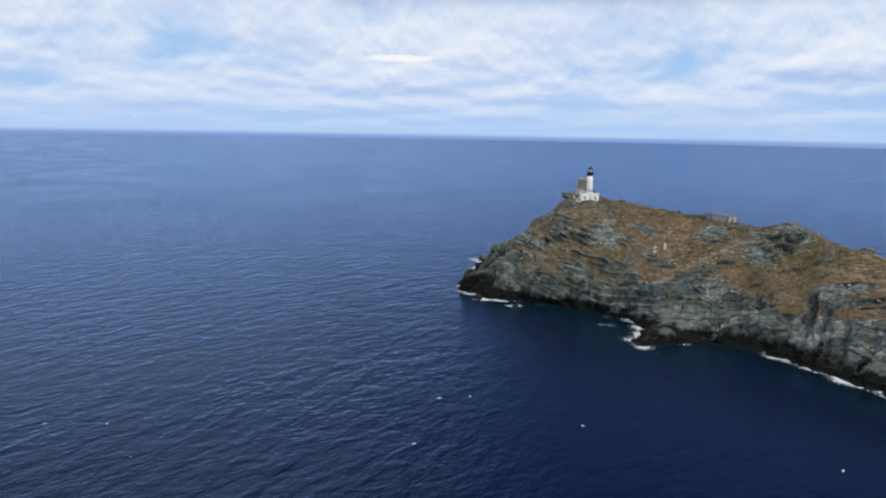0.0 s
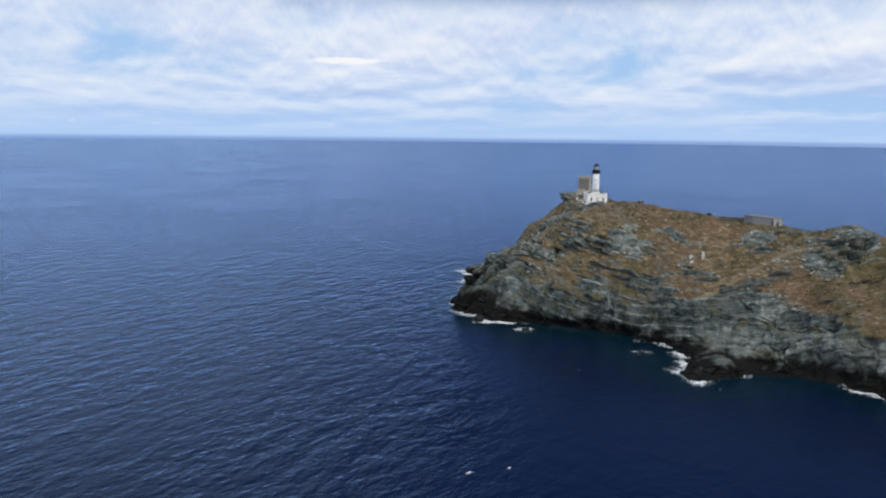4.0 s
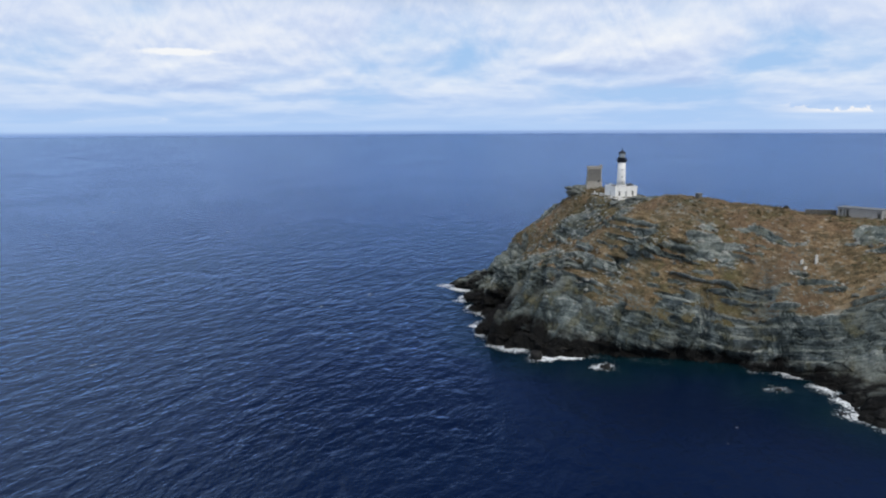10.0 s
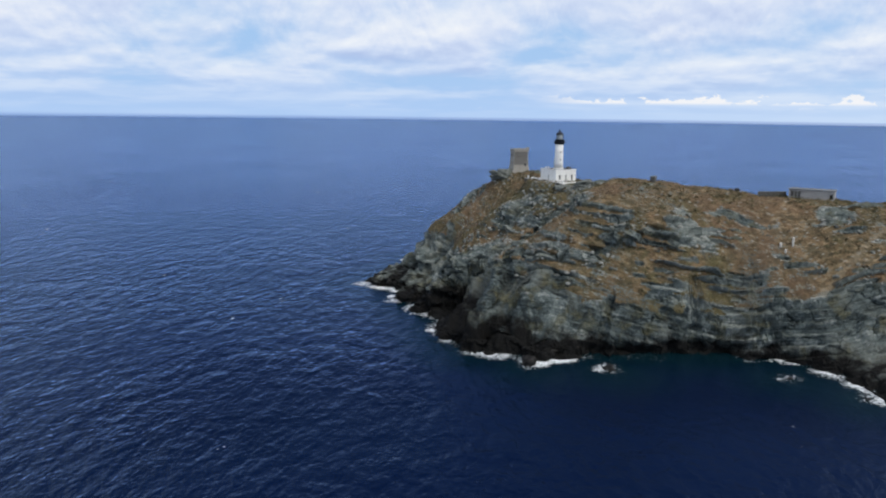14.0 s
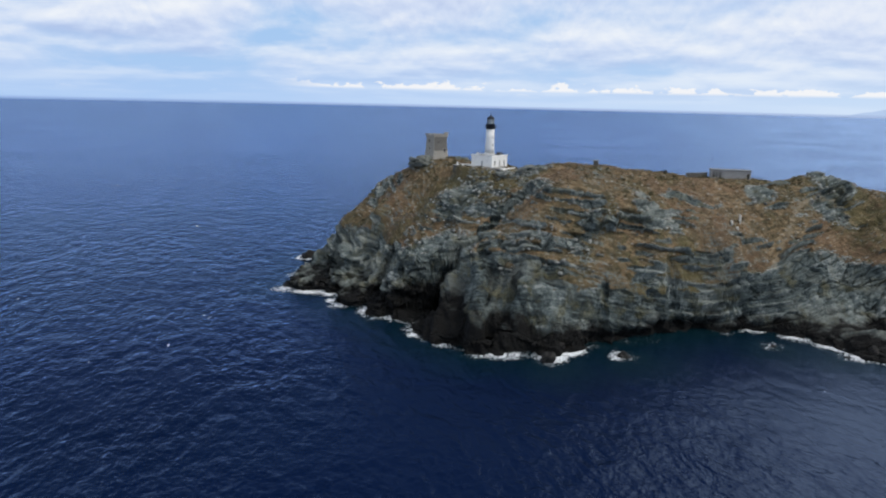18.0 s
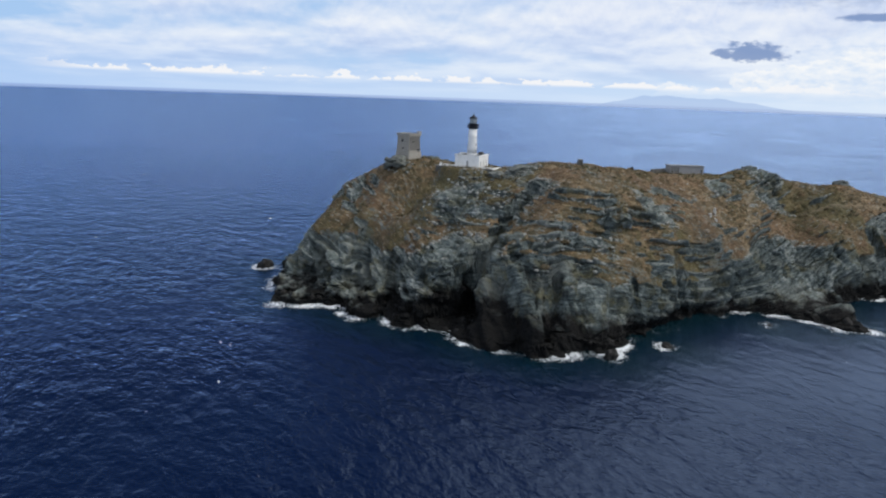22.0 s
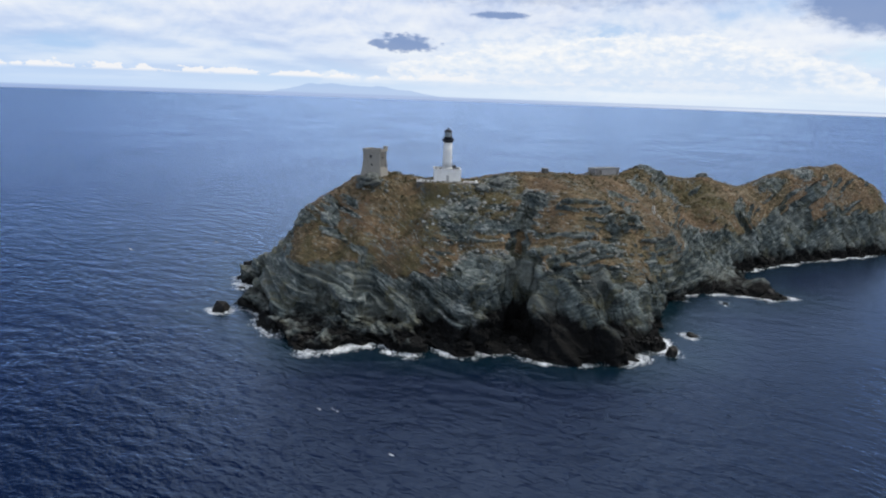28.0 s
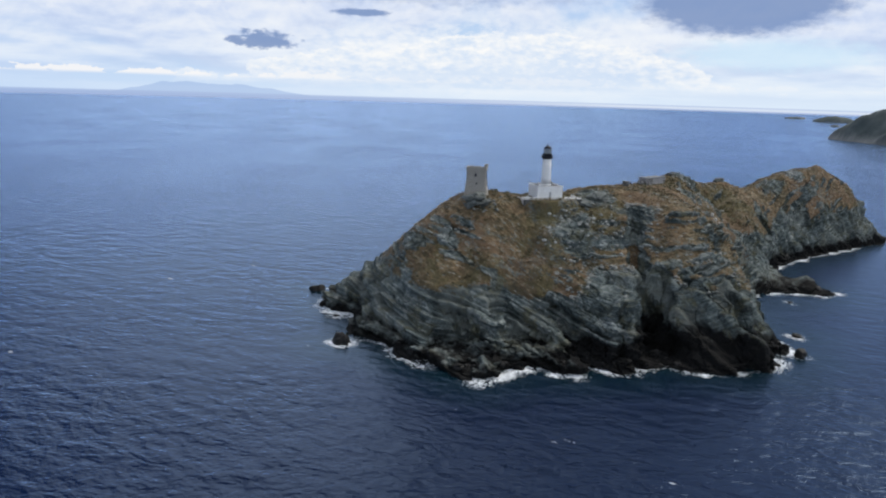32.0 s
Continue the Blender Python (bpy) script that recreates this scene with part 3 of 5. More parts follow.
def land_material():
    m, nt, bsdf, co = start("rock_and_dry_grass")
    sep = nt.nodes.new("ShaderNodeSeparateXYZ")
    nt.links.new(co, sep.inputs[0])
    z = sep.outputs[2]
    rock, bed, green = attr(nt, "rock"), attr(nt, "bed"), attr(nt, "green")
    big = noise_tex(nt, 0.045, 5, 0.6, co)
    mid = noise_tex(nt, 0.35, 6, 0.65, co)
    small = noise_tex(nt, 1.6, 6, 0.7, co)
    # bedded rock: thin pale and dark layers along the bed
    cmb = nt.nodes.new("ShaderNodeCombineXYZ")
    nt.links.new(math_node(nt, "MULTIPLY", bed, 1.05), cmb.inputs[0])
    nt.links.new(math_node(nt, "MULTIPLY", mid, 1.5), cmb.inputs[1])
    lay = noise_tex(nt, 1.0, 5, 0.7, cmb.outputs[0])
    # grain drawn out along the beds, in the turf and its stones too
    along = nt.nodes.new("ShaderNodeCombineXYZ")
    for i, (v, k) in enumerate(((sep.outputs[0], 0.42), (sep.outputs[1], 0.42), (bed, 1.5))):
        nt.links.new(math_node(nt, "MULTIPLY", v, k), along.inputs[i])
    streak = noise_tex(nt, 0.42, 6, 0.66, along.outputs[0], 0.2)
    tone = math_node(nt, "ADD", math_node(nt, "MULTIPLY", lay, 0.42), math_node(nt, "ADD", math_node(nt, "MULTIPLY", mid, 0.36), math_node(nt, "MULTIPLY", small, 0.20)))
    tone = math_node(nt, "ADD", tone, math_node(nt, "MULTIPLY", math_node(nt, "SUBTRACT", attr(nt, "tone"), 0.5), 0.22))
    tone = math_node(nt, "ADD", tone, 0.03)
    stone = ramp(nt, tone, [(0.37, (0.011, 0.013, 0.013)), (0.46, (0.046, 0.058, 0.056)), (0.56, (0.119, 0.141, 0.134)), (0.665, (0.37, 0.385, 0.35))])
    stone = mix(nt, ramp(nt, big, [(0.48, 0.0), (0.62, 0.5)]), stone, (0.18, 0.19, 0.165))
    moss = math_node(nt, "MULTIPLY", ramp(nt, noise_tex(nt, 0.11, 5, 0.65, co, 0.5), [(0.52, 0.0), (0.64, 0.6)]), ramp(nt, z, [(0.0, 0.0), (1.0, 1.0)]))
    stone = mix(nt, moss, stone, ramp(nt, small, [(0.36, (0.030, 0.032, 0.016)), (0.62, (0.15, 0.135, 0.07))]))
    # dark splash zone stained by weed and lichen
    # the wash reaches highest on the exposed nose
    z = math_node(nt, "ADD", z, ramp(nt, math_node(nt, "DIVIDE", sep.outputs[1], 1000.0), [(0.40, 7.0), (0.44, 9.5), (0.475, 8.0), (0.503, 5.0), (0.522, 0.0), (0.56, 0.0), (0.605, 9.0)]))
    edge = math_node(nt, "ADD", z, math_node(nt, "MULTIPLY", math_node(nt, "SUBTRACT", noise_tex(nt, 0.12, 5, 0.6, co), 0.5), 19.0))
    splash = ramp(nt, math_node(nt, "DIVIDE", edge, 20.0), [(0.60, 1.0), (0.83, 0.0)])
    weed = ramp(nt, small, [(0.38, (0.0015, 0.0015, 0.0015)), (0.68, (0.011, 0.0105, 0.010))])
    stone = mix(nt, math_node(nt, "MULTIPLY", splash, 0.98), stone, weed)
    # dry grass, scrub and bare soil
    turf = ramp(nt, math_node(nt, "ADD", math_node(nt, "MULTIPLY", streak, 0.66), math_node(nt, "MULTIPLY", small, 0.34)),
                [(0.38, (0.034, 0.030, 0.018)), (0.46, (0.092, 0.070, 0.041)), (0.54, (0.182, 0.127, 0.070)), (0.62, (0.43, 0.345, 0.225))])
    blot = noise_tex(nt, 0.14, 5, 0.65, co, 0.4)
    turf = mix(nt, ramp(nt, blot, [(0.50, 0.0), (0.62, 0.42)]), turf, (0.175, 0.108, 0.060))
    turf = mix(nt, ramp(nt, blot, [(0.36, 0.85), (0.49, 0.0)]), turf, (0.075, 0.064, 0.040))
    wide = noise_tex(nt, 0.022, 4, 0.6, co, 0.6)
    turf = mix(nt, ramp(nt, wide, [(0.50, 0.0), (0.64, 0.3)]), turf, mix(nt, small, (0.034, 0.034, 0.015), (0.135, 0.112, 0.052)))
    turf = mix(nt, ramp(nt, wide, [(0.40, 0.6), (0.50, 0.0)]), turf, mix(nt, small, (0.055, 0.036, 0.022), (0.21, 0.133, 0.080)))
    # pale stones lying in the grass
    lump = nt.nodes.new("ShaderNodeTexVoronoi")
    lump.inputs["Scale"].default_value = 0.72
    nt.links.new(along.outputs[0], lump.inputs["Vector"])
    sort = nt.nodes.new("ShaderNodeSeparateColor")
    nt.links.new(lump.outputs["Color"], sort.inputs[0])
    stone_in = math_node(nt, "MULTIPLY", ramp(nt, lump.outputs["Distance"], [(0.22, 1.0), (0.34, 0.0)]), ramp(nt, math_node(nt, "ADD", sort.outputs[0], math_node(nt, "MULTIPLY", math_node(nt, "SUBTRACT", big, 0.5), 1.2)), [(0.62, 0.0), (0.70, 1.0)]))
    turf = mix(nt, math_node(nt, "MULTIPLY", stone_in, 0.75), turf, mix(nt, sort.outputs[1], (0.13, 0.14, 0.13), (0.34, 0.33, 0.29)))
    scrub = ramp(nt, small, [(0.35, (0.038, 0.040, 0.017)), (0.6, (0.135, 0.115, 0.052))])
    gmask = ramp(nt, math_node(nt, "ADD", math_node(nt, "MULTIPLY", green, 0.42), mid), [(0.62, 0.0), (0.82, 0.65)])
    turf = mix(nt, gmask, turf, scrub)
    # ragged border between turf and rock
    stony = math_node(nt, "ADD", rock, math_node(nt, "MULTIPLY", math_node(nt, "SUBTRACT", noise_tex(nt, 0.03, 3, 0.5, co), 0.36), 1.4))
    bare = ramp(nt, math_node(nt, "ADD", stony, math_node(nt, "ADD", math_node(nt, "MULTIPLY", math_node(nt, "SUBTRACT", small, 0.5), 1.7), math_node(nt, "MULTIPLY", math_node(nt, "SUBTRACT", streak, 0.5), 2.0))), [(0.42, 0.0), (0.58, 1.0)])
    col = mix(nt, bare, turf, stone)
    col = mix(nt, math_node(nt, "MULTIPLY", attr(nt, "path"), math_node(nt, "MULTIPLY", small, 0.8)), col, (0.27, 0.22, 0.15))
    nt.links.new(col, bsdf.inputs["Base Color"])
    bsdf.inputs["Roughness"].default_value = 0.85
    bsdf.inputs["Specular IOR Level"].default_value = 0.12
    h = math_node(nt, "ADD", math_node(nt, "MULTIPLY", lay, 0.6), math_node(nt, "ADD", math_node(nt, "MULTIPLY", mid, 0.6), math_node(nt, "MULTIPLY", small, 0.35)))
    bump(nt, bsdf, h, 0.8, 0.5)
    return m


def sea_material():
    m, nt, bsdf, co = start("sea_water")

    def waves(size, stretch, turn, detail):
        rot, mp = nt.nodes.new("ShaderNodeMapping"), nt.nodes.new("ShaderNodeMapping")
        rot.inputs["Rotation"].default_value = (0, 0, radians(turn))
        mp.inputs["Scale"].default_value = (1 / size / stretch, 1 / size, 1 / size)
        nt.links.new(co, rot.inputs[0]), nt.links.new(rot.outputs[0], mp.inputs[0])
        return noise_tex(nt, 1.0, detail, 0.55, mp.outputs[0], 0.3)
    swell = waves(10, 1.7, -55, 3)
    chop = waves(4.6, 1.6, -40, 4)
    rip = waves(1.7, 1.5, -62, 4)
    h = math_node(nt, "ADD", math_node(nt, "MULTIPLY", swell, 1.5), math_node(nt, "ADD", math_node(nt, "MULTIPLY", chop, 0.92), math_node(nt, "MULTIPLY", rip, 0.28)))
    bump(nt, bsdf, h, 1.0, 1.05)
    lanes = ramp(nt, noise_tex(nt, 0.006, 3, 0.55, co, 0.6), [(0.35, 0.62), (0.6, 1.12)])
    # calmer water in the lee of the island
    lee = math_node(nt, "SUBTRACT", 1.0, math_node(nt, "MULTIPLY", attr(nt, "calm"), math_node(nt, "ADD", 0.36, math_node(nt, "MULTIPLY", noise_tex(nt, 0.02, 3, 0.5, co), 0.36))))
    lanes = math_node(nt, "MULTIPLY", lanes, lee)
    nt.links.new(lanes, bsdf.inputs["Normal"].links[0].from_node.inputs["Strength"])
    d = attr(nt, "shore")                    # metres off the coast
    broken = noise_tex(nt, 0.16, 5, 0.65, co, 0.4)
    fine = noise_tex(nt, 0.9, 5, 0.7, co, 0.8)
    # shallow water is green, open water blue
    shallow = ramp(nt, math_node(nt, "DIVIDE", math_node(nt, "ADD", d, math_node(nt, "MULTIPLY", broken, 16.0)), 52.0), [(0.12, 1.0), (0.7, 0.0)])
    blue = mix(nt, noise_tex(nt, 0.006, 3, 0.5, co), (0.0004, 0.0036, 0.0172), (0.0007, 0.0058, 0.028))
    col = mix(nt, shallow, blue, (0.0016, 0.013, 0.018))
    reach = attr(nt, "surf")
    f = math_node(nt, "ADD", math_node(nt, "MULTIPLY", reach, 1.0), math_node(nt, "ADD", math_node(nt, "MULTIPLY", math_node(nt, "SUBTRACT", fine, 0.5), 2.8), math_node(nt, "MULTIPLY", math_node(nt, "SUBTRACT", broken, 0.5), 1.2)))
    foam = ramp(nt, f, [(0.34, 0.0), (0.48, 0.3), (0.70, 0.95)])
    foam = math_node(nt, "MULTIPLY", foam, ramp(nt, reach, [(0.02, 0.0), (0.18, 1.0)]))
    caps = ramp(nt, math_node(nt, "MULTIPLY", noise_tex(nt, 0.05, 2, 0.5, co), waves(3.0, 2.2, -40, 3)), [(0.474, 0.0), (0.505, 0.75)])
    foam = math_node(nt, "MAXIMUM", foam, caps)
    col = mix(nt, foam, col, (0.82, 0.85, 0.86))
    nt.links.new(col, bsdf.inputs["Base Color"])
    bsdf.inputs["Roughness"].default_value = 1.0
    bsdf.inputs["Specular IOR Level"].default_value = 0.0
    # the mirror of the sky, stronger at a glancing view
    gloss = nt.nodes.new("ShaderNodeBsdfGlossy")
    gloss.inputs["Color"].default_value = (0.50, 0.68, 0.97, 1)
    gloss.inputs["Roughness"].default_value = 0.21
    fres = node(nt, "ShaderNodeFresnel", IOR=1.34)
    wave = bsdf.inputs["Normal"].links[0].from_socket
    nt.links.new(wave, gloss.inputs["Normal"]), nt.links.new(wave, fres.inputs["Normal"])
    share = math_node(nt, "MULTIPLY", fres.outputs[0], math_node(nt, "SUBTRACT", 1.0, foam))
    mx = nt.nodes.new("ShaderNodeMixShader")
    nt.links.new(share, mx.inputs[0]), nt.links.new(bsdf.outputs[0], mx.inputs[1]), nt.links.new(gloss.outputs[0], mx.inputs[2])
    nt.links.new(mx.outputs[0], nt.nodes["Material Output"].inputs[0])
    return m


M_LAND = land_material()
M_SEA = sea_material()

def greenness(X, Y):
    g = 0.6 * fbm(X, Y, size=45, octaves=3, seed=81) - 0.1 + 0.5 * vnoise(X / 9, Y / 9, X * 0, 82)
    for gx, gy, gr in GREEN:
        g = g + 1.15 * np.exp(-((X - gx) ** 2 + (Y - gy) ** 2) / gr ** 2)
    return g


# worn footpath along the saddle
FOOTPATH = ((131, 434.5), (146, 435), (163, 433.5), (173, 432.5), (186, 428), (191, 416), (195, 401), (197, 380), (202, 368), (209, 358), (222, 345))
# greener hollows: x, y, radius
GREEN = [(112.9, 556.9, 14), (105, 545.7, 12), (124.7, 540.8, 10), (187.3, 417.9, 15), (199, 394.8, 14), (97.6, 656.9, 6)]


def island_mesh():
    step = 0.34
    xs, ys = np.arange(-6, 312, step), np.arange(182, 698, step)
    X, Y = np.meshgrid(xs, ys)
    D0 = coast_distance(X, Y)
    on = D0 > -16
    Z, D = np.full(X.shape, -9.0), np.full(X.shape, -20.0)
    Z[on], D[on] = height(X[on], Y[on])
    gy, gx = np.gradient(Z, step)
    inv = 1 / np.sqrt(gx * gx + gy * gy + 1)
    nx, ny, nz = -gx * inv, -gy * inv, inv
    push, rock, bed, tone = (np.zeros(X.shape) for _ in range(4))
    push[on], rock[on], bed[on], tone[on] = relief(X[on], Y[on], Z[on], nx[on], ny[on], nz[on], D[on])
    # level pads under the buildings
    for bx, by, r, level in PADS:
        w = sstep(r + 5, r, np.hypot(X - bx, Y - by))
        push, Z = push * (1 - w), Z * (1 - w) + level * w
        rock = rock * (1 - 0.8 * sstep(r + 8, r + 3, np.hypot(X - bx, Y - by)))
    X2, Y2, Z2 = X + nx * push, Y + ny * push, Z + nz * push
    green = greenness(X, Y)
    LAND_GRID.extend([X2, Y2, Z2, rock, nz, D])
    return mesh_from_grid("ground", X2, Y2, Z2, M_LAND, {"rock": rock, "bed": bed, "tone": tone, "green": green, "path": sstep(1.6, 0.5, line_distance(X, Y, FOOTPATH) + 0.5 * vnoise(X / 3, Y / 3, X * 0, 83))}, D > -9, False)


# x, y, height of the foot
LIGHT, TOWER, BARN, HUT = (117.6, 571.6, 59.3), (121.5, 608.0, 60.4), (176.8, 467.2, 57.0), (128.2, 518.2, 62.8)
WALL_LINE = ((172.6, 477.2), (161.4, 484.4))
RUINS = [(136.7, 452, 41.2, 3.4), (131.4, 454.2, 40.9, 1.6), (130.5, 451.4, 38.8, 1.2)]
PADS = [(167.0, 480.8, 7.5, 57.0), (115.6, 571.6, 14, 59.3), (121.5, 608.0, 6.0, 60.4), (176.8, 467.2, 9, 57.0)]
LAND_GRID = []
island = island_mesh()
tagged(island, "rocky island with grey bedded cliffs, black foot and dry brown grass", "island", kind="structure")

def sea_mesh():
    near = np.arange(-450, 450, 2.0)
    out = np.geomspace(453, 4700, 34)
    axis = np.concatenate([-out[::-1], near, out])
    X, Y = np.meshgrid(axis + 50, axis + 430)
    R = np.hypot(X - 50, Y - 430)
    k = np.minimum(1, 4300 / np.maximum(R, 1))
    X, Y = 50 + (X - 50) * k, 430 + (Y - 430) * k
    # the rim is lifted so that the horizon stands where the far sea's would
    Z = 54 * (np.clip(np.minimum(R, 4300) - 1300, 0, None) / 3000) ** 2
    wx = X + 1.8 * fbm(X, Y, size=15, octaves=4, gain=0.6, seed=3)
    wy = Y + 1.8 * fbm(X, Y, size=15, octaves=4, gain=0.6, seed=8)
    off = -coast_distance(wx, wy)
    for ix, iy, ir, _ in SEA_ROCKS:
        off = np.minimum(off, np.hypot(X - ix, Y - iy) - ir)
    # the bay south of the nose lies in the lee
    drift = X + 14 * fbm(X, Y, size=60, octaves=3, seed=19)
    calm = np.maximum(sstep(-25, 40, drift) * sstep(540, 490, Y + 0.3 * drift) * sstep(120, 260, Y), 0.3 * sstep(30, 4, off)) * np.where(R < 600, 1, 0)
    surf = sstep(6.0, 0.5, off) * (0.30 + 0.45 * fbm(X, Y, size=22, octaves=2, seed=15)) * np.where(line_distance(X, Y, ((54, 479), (73, 466), (92, 452))) < 9, 0.15, 1.0) * np.where(R < 600, 1, 0)
    for sx_, sy_, sr_ in SURF:
        surf = np.maximum(surf, surf * 0.4 + 0.64 * sstep(sr_ * 1.3, 0.0, np.hypot(X - sx_, Y - sy_) + 0.45 * np.maximum(off, 0)))
    return mesh_from_grid("water", X, Y, Z, M_SEA, {"shore": np.clip(off, -5, 400), "surf": surf, "calm": calm}, R < 4300)


# x, y, radius, height
SEA_ROCKS = [(94.5, 678.6, 4.2, 4.0), (181.5, 675.5, 3.4, 2.8), (48.3, 469.4, 2.4, 1.4), (132.3, 674.3, 1.6, 1), (26.7, 489.5, 2.6, 2.2), (96.5, 426.3, 1.4, 0.6), (100.3, 401.1, 1.2, 0.5)]
# where the swell breaks: x, y, reach
SURF = [(39, 622, 8), (34, 584, 6), (23, 503, 8), (31, 490, 6), (50, 472, 6), (90, 440, 5), (112, 438, 7), (114, 422, 9), (110, 408, 9), (104, 397, 10), (36, 637, 10), (37, 627, 8), (36, 606, 6),
        (32, 597, 9), (31, 581, 7), (19, 546, 5), (17, 530, 6), (21, 506, 8), (32, 488, 8), (104, 384, 9), (166, 368, 7), (180, 334, 9), (195, 292, 7), (200, 268, 8), (96, 681, 8), (58, 654, 7), (42, 613, 7), (42, 584, 7)]
sea = sea_mesh()
tagged(sea, "deep blue open sea with a light chop and white surf along the rocks", "sea", kind="structure")




# ---- helpers for things ----
def part(name, bm, material, parent, label="", smooth=False):
    """One mesh object under a thing or a part."""
    me = bpy.data.meshes.new(name)
    bmesh.ops.recalc_face_normals(bm, faces=bm.faces)
    bm.to_mesh(me)
    bm.free()
    if smooth:
        me.polygons.foreach_set("use_smooth", [True] * len(me.polygons))
    me.materials.append(material)
    ob = new(name, me)
    ob.parent = parent
    if label:
        ob["label"] = label
    return ob


def thing(name, m, label, category, group=""):
    ob = new(name)
    ob.matrix_world = m
    return tagged(ob, label, category, group)


def add_box(bm, x0, x1, y0, y1, z0, z1):
    v = [bm.verts.new((x, y, z)) for z in (z0, z1) for x, y in ((x0, y0), (x1, y0), (x1, y1), (x0, y1))]
    for f in ((3, 2, 1, 0), (4, 5, 6, 7), (0, 1, 5, 4), (1, 2, 6, 5), (2, 3, 7, 6), (3, 0, 4, 7)):
        bm.faces.new([v[i] for i in f])


def boxes(*rows, bevel=0.0, m=None):
    bm = bmesh.new()
    for r in rows:
        add_box(bm, *r)
    if bevel:
        bmesh.ops.bevel(bm, geom=bm.edges[:], offset=bevel, segments=1, affect="EDGES")
    if m is not None:
        bm.transform(m)
    return bm


def turned(profile, seg=32, wob=0.0):
    """A body turned round z from (radius, height) rows."""
    bm = bmesh.new()
    rings = []
    for r, z in profile:
        rings.append([bm.verts.new((r * math.cos(2 * math.pi * i / seg), r * math.sin(2 * math.pi * i / seg), z)) for i in range(seg)])
    for a, b in zip(rings, rings[1:]):
        for i in range(seg):
            bm.faces.new((a[i], a[(i + 1) % seg], b[(i + 1) % seg], b[i]))
    bm.faces.new(rings[0][::-1])
    bm.faces.new(rings[-1])
    return bm


def panel(length, top, thick, openings):
    """A wall along x from 0, outer face at y = 0, with openings (x0, x1, z0, z1) right through it."""
    bm = bmesh.new()
    cuts = sorted({0.0, length, *[o[0] for o in openings], *[o[1] for o in openings]})
    for a, b in zip(cuts, cuts[1:]):
        z = 0.0
        for o in sorted((o for o in openings if o[0] <= a and o[1] >= b), key=lambda o: o[2]):
            if o[2] > z:
                add_box(bm, a, b, 0, thick, z, o[2])
            z = o[3]
        if z < top:
            add_box(bm, a, b, 0, thick, z, top)
    bmesh.ops.remove_doubles(bm, verts=bm.verts, dist=0.001)
    return bm


# ---- materials of the buildings ----
def worn(name, low, high, scale, rough=0.8, stain=None, bump_by=0.04, metal=0.0):
    m, nt, bsdf, co = start(name)
    a, b = noise_tex(nt, scale, 6, 0.65, co), noise_tex(nt, scale * 0.12, 4, 0.6, co)
    t = math_node(nt, "ADD", math_node(nt, "MULTIPLY", a, 0.6), math_node(nt, "MULTIPLY", b, 0.4))
    col = ramp(nt, t, [(0.36, low), (0.62, high)])
    if stain:
        mp = nt.nodes.new("ShaderNodeMapping")
        mp.inputs["Scale"].default_value = (1.3, 1.3, 0.12)
        nt.links.new(co, mp.inputs[0])
        col = mix(nt, ramp(nt, noise_tex(nt, 1.0, 5, 0.6, mp.outputs[0]), [(0.52, 0.0), (0.72, 0.6)]), col, stain)
    nt.links.new(col, bsdf.inputs["Base Color"])
    bsdf.inputs["Roughness"].default_value, bsdf.inputs["Metallic"].default_value = rough, metal
    bump(nt, bsdf, a, 0.6, bump_by)
    return m


def masonry(name, low, high, mortar):
    m, nt, bsdf, co = start(name)
    v = nt.nodes.new("ShaderNodeTexVoronoi")
    v.inputs["Scale"].default_value = 1.0
    mp = nt.nodes.new("ShaderNodeMapping")
    mp.inputs["Scale"].default_value = (1.7, 1.7, 3.0)
    nt.links.new(co, mp.inputs[0]), nt.links.new(mp.outputs[0], v.inputs["Vector"])
    e = nt.nodes.new("ShaderNodeTexVoronoi")
    e.feature = "DISTANCE_TO_EDGE"
    nt.links.new(mp.outputs[0], e.inputs["Vector"])
    stone = mix(nt, math_node(nt, "ADD", math_node(nt, "MULTIPLY", noise_tex(nt, 0.25, 5, 0.6, co), 0.9), math_node(nt, "MULTIPLY", v.outputs["Color"], 0.25), clamp=True), low, high)
    col = mix(nt, ramp(nt, e.outputs["Distance"], [(0.03, 1.0), (0.10, 0.0)]), stone, mortar)
    nt.links.new(col, bsdf.inputs["Base Color"])
    bsdf.inputs["Roughness"].default_value = 0.9
    bump(nt, bsdf, math_node(nt, "ADD", ramp(nt, e.outputs["Distance"], [(0.0, 0.0), (0.12, 1.0)]), noise_tex(nt, 4, 4, 0.6, co)), 0.8, 0.06)
    return m


M_WHITE = worn("white_limewash", (0.70, 0.70, 0.67), (0.84, 0.84, 0.82), 0.7, 0.75, (0.55, 0.54, 0.50))
M_TRIM = worn("grey_cement", (0.40, 0.40, 0.38), (0.55, 0.54, 0.52), 1.2, 0.85)
M_BLACK = worn("black_paint", (0.005, 0.008, 0.015), (0.012, 0.017, 0.028), 1.5, 0.7)
M_ROOF = worn("bitumen_roof", (0.05, 0.05, 0.055), (0.10, 0.10, 0.10), 1.0, 0.9)
M_DOOR = worn("grey_painted_wood", (0.28, 0.29, 0.29), (0.42, 0.43, 0.43), 2.0, 0.6)
M_TOWER = masonry("tower_masonry", (0.19, 0.17, 0.14), (0.38, 0.36, 0.31), (0.42, 0.40, 0.36))
M_TOWER_BROWN = masonry("dark_brown_masonry", (0.095, 0.090, 0.079), (0.19, 0.180, 0.160), (0.21, 0.202, 0.185))
M_BARN = masonry("dry_stone", (0.245, 0.24, 0.23), (0.38, 0.375, 0.365), (0.36, 0.355, 0.345))
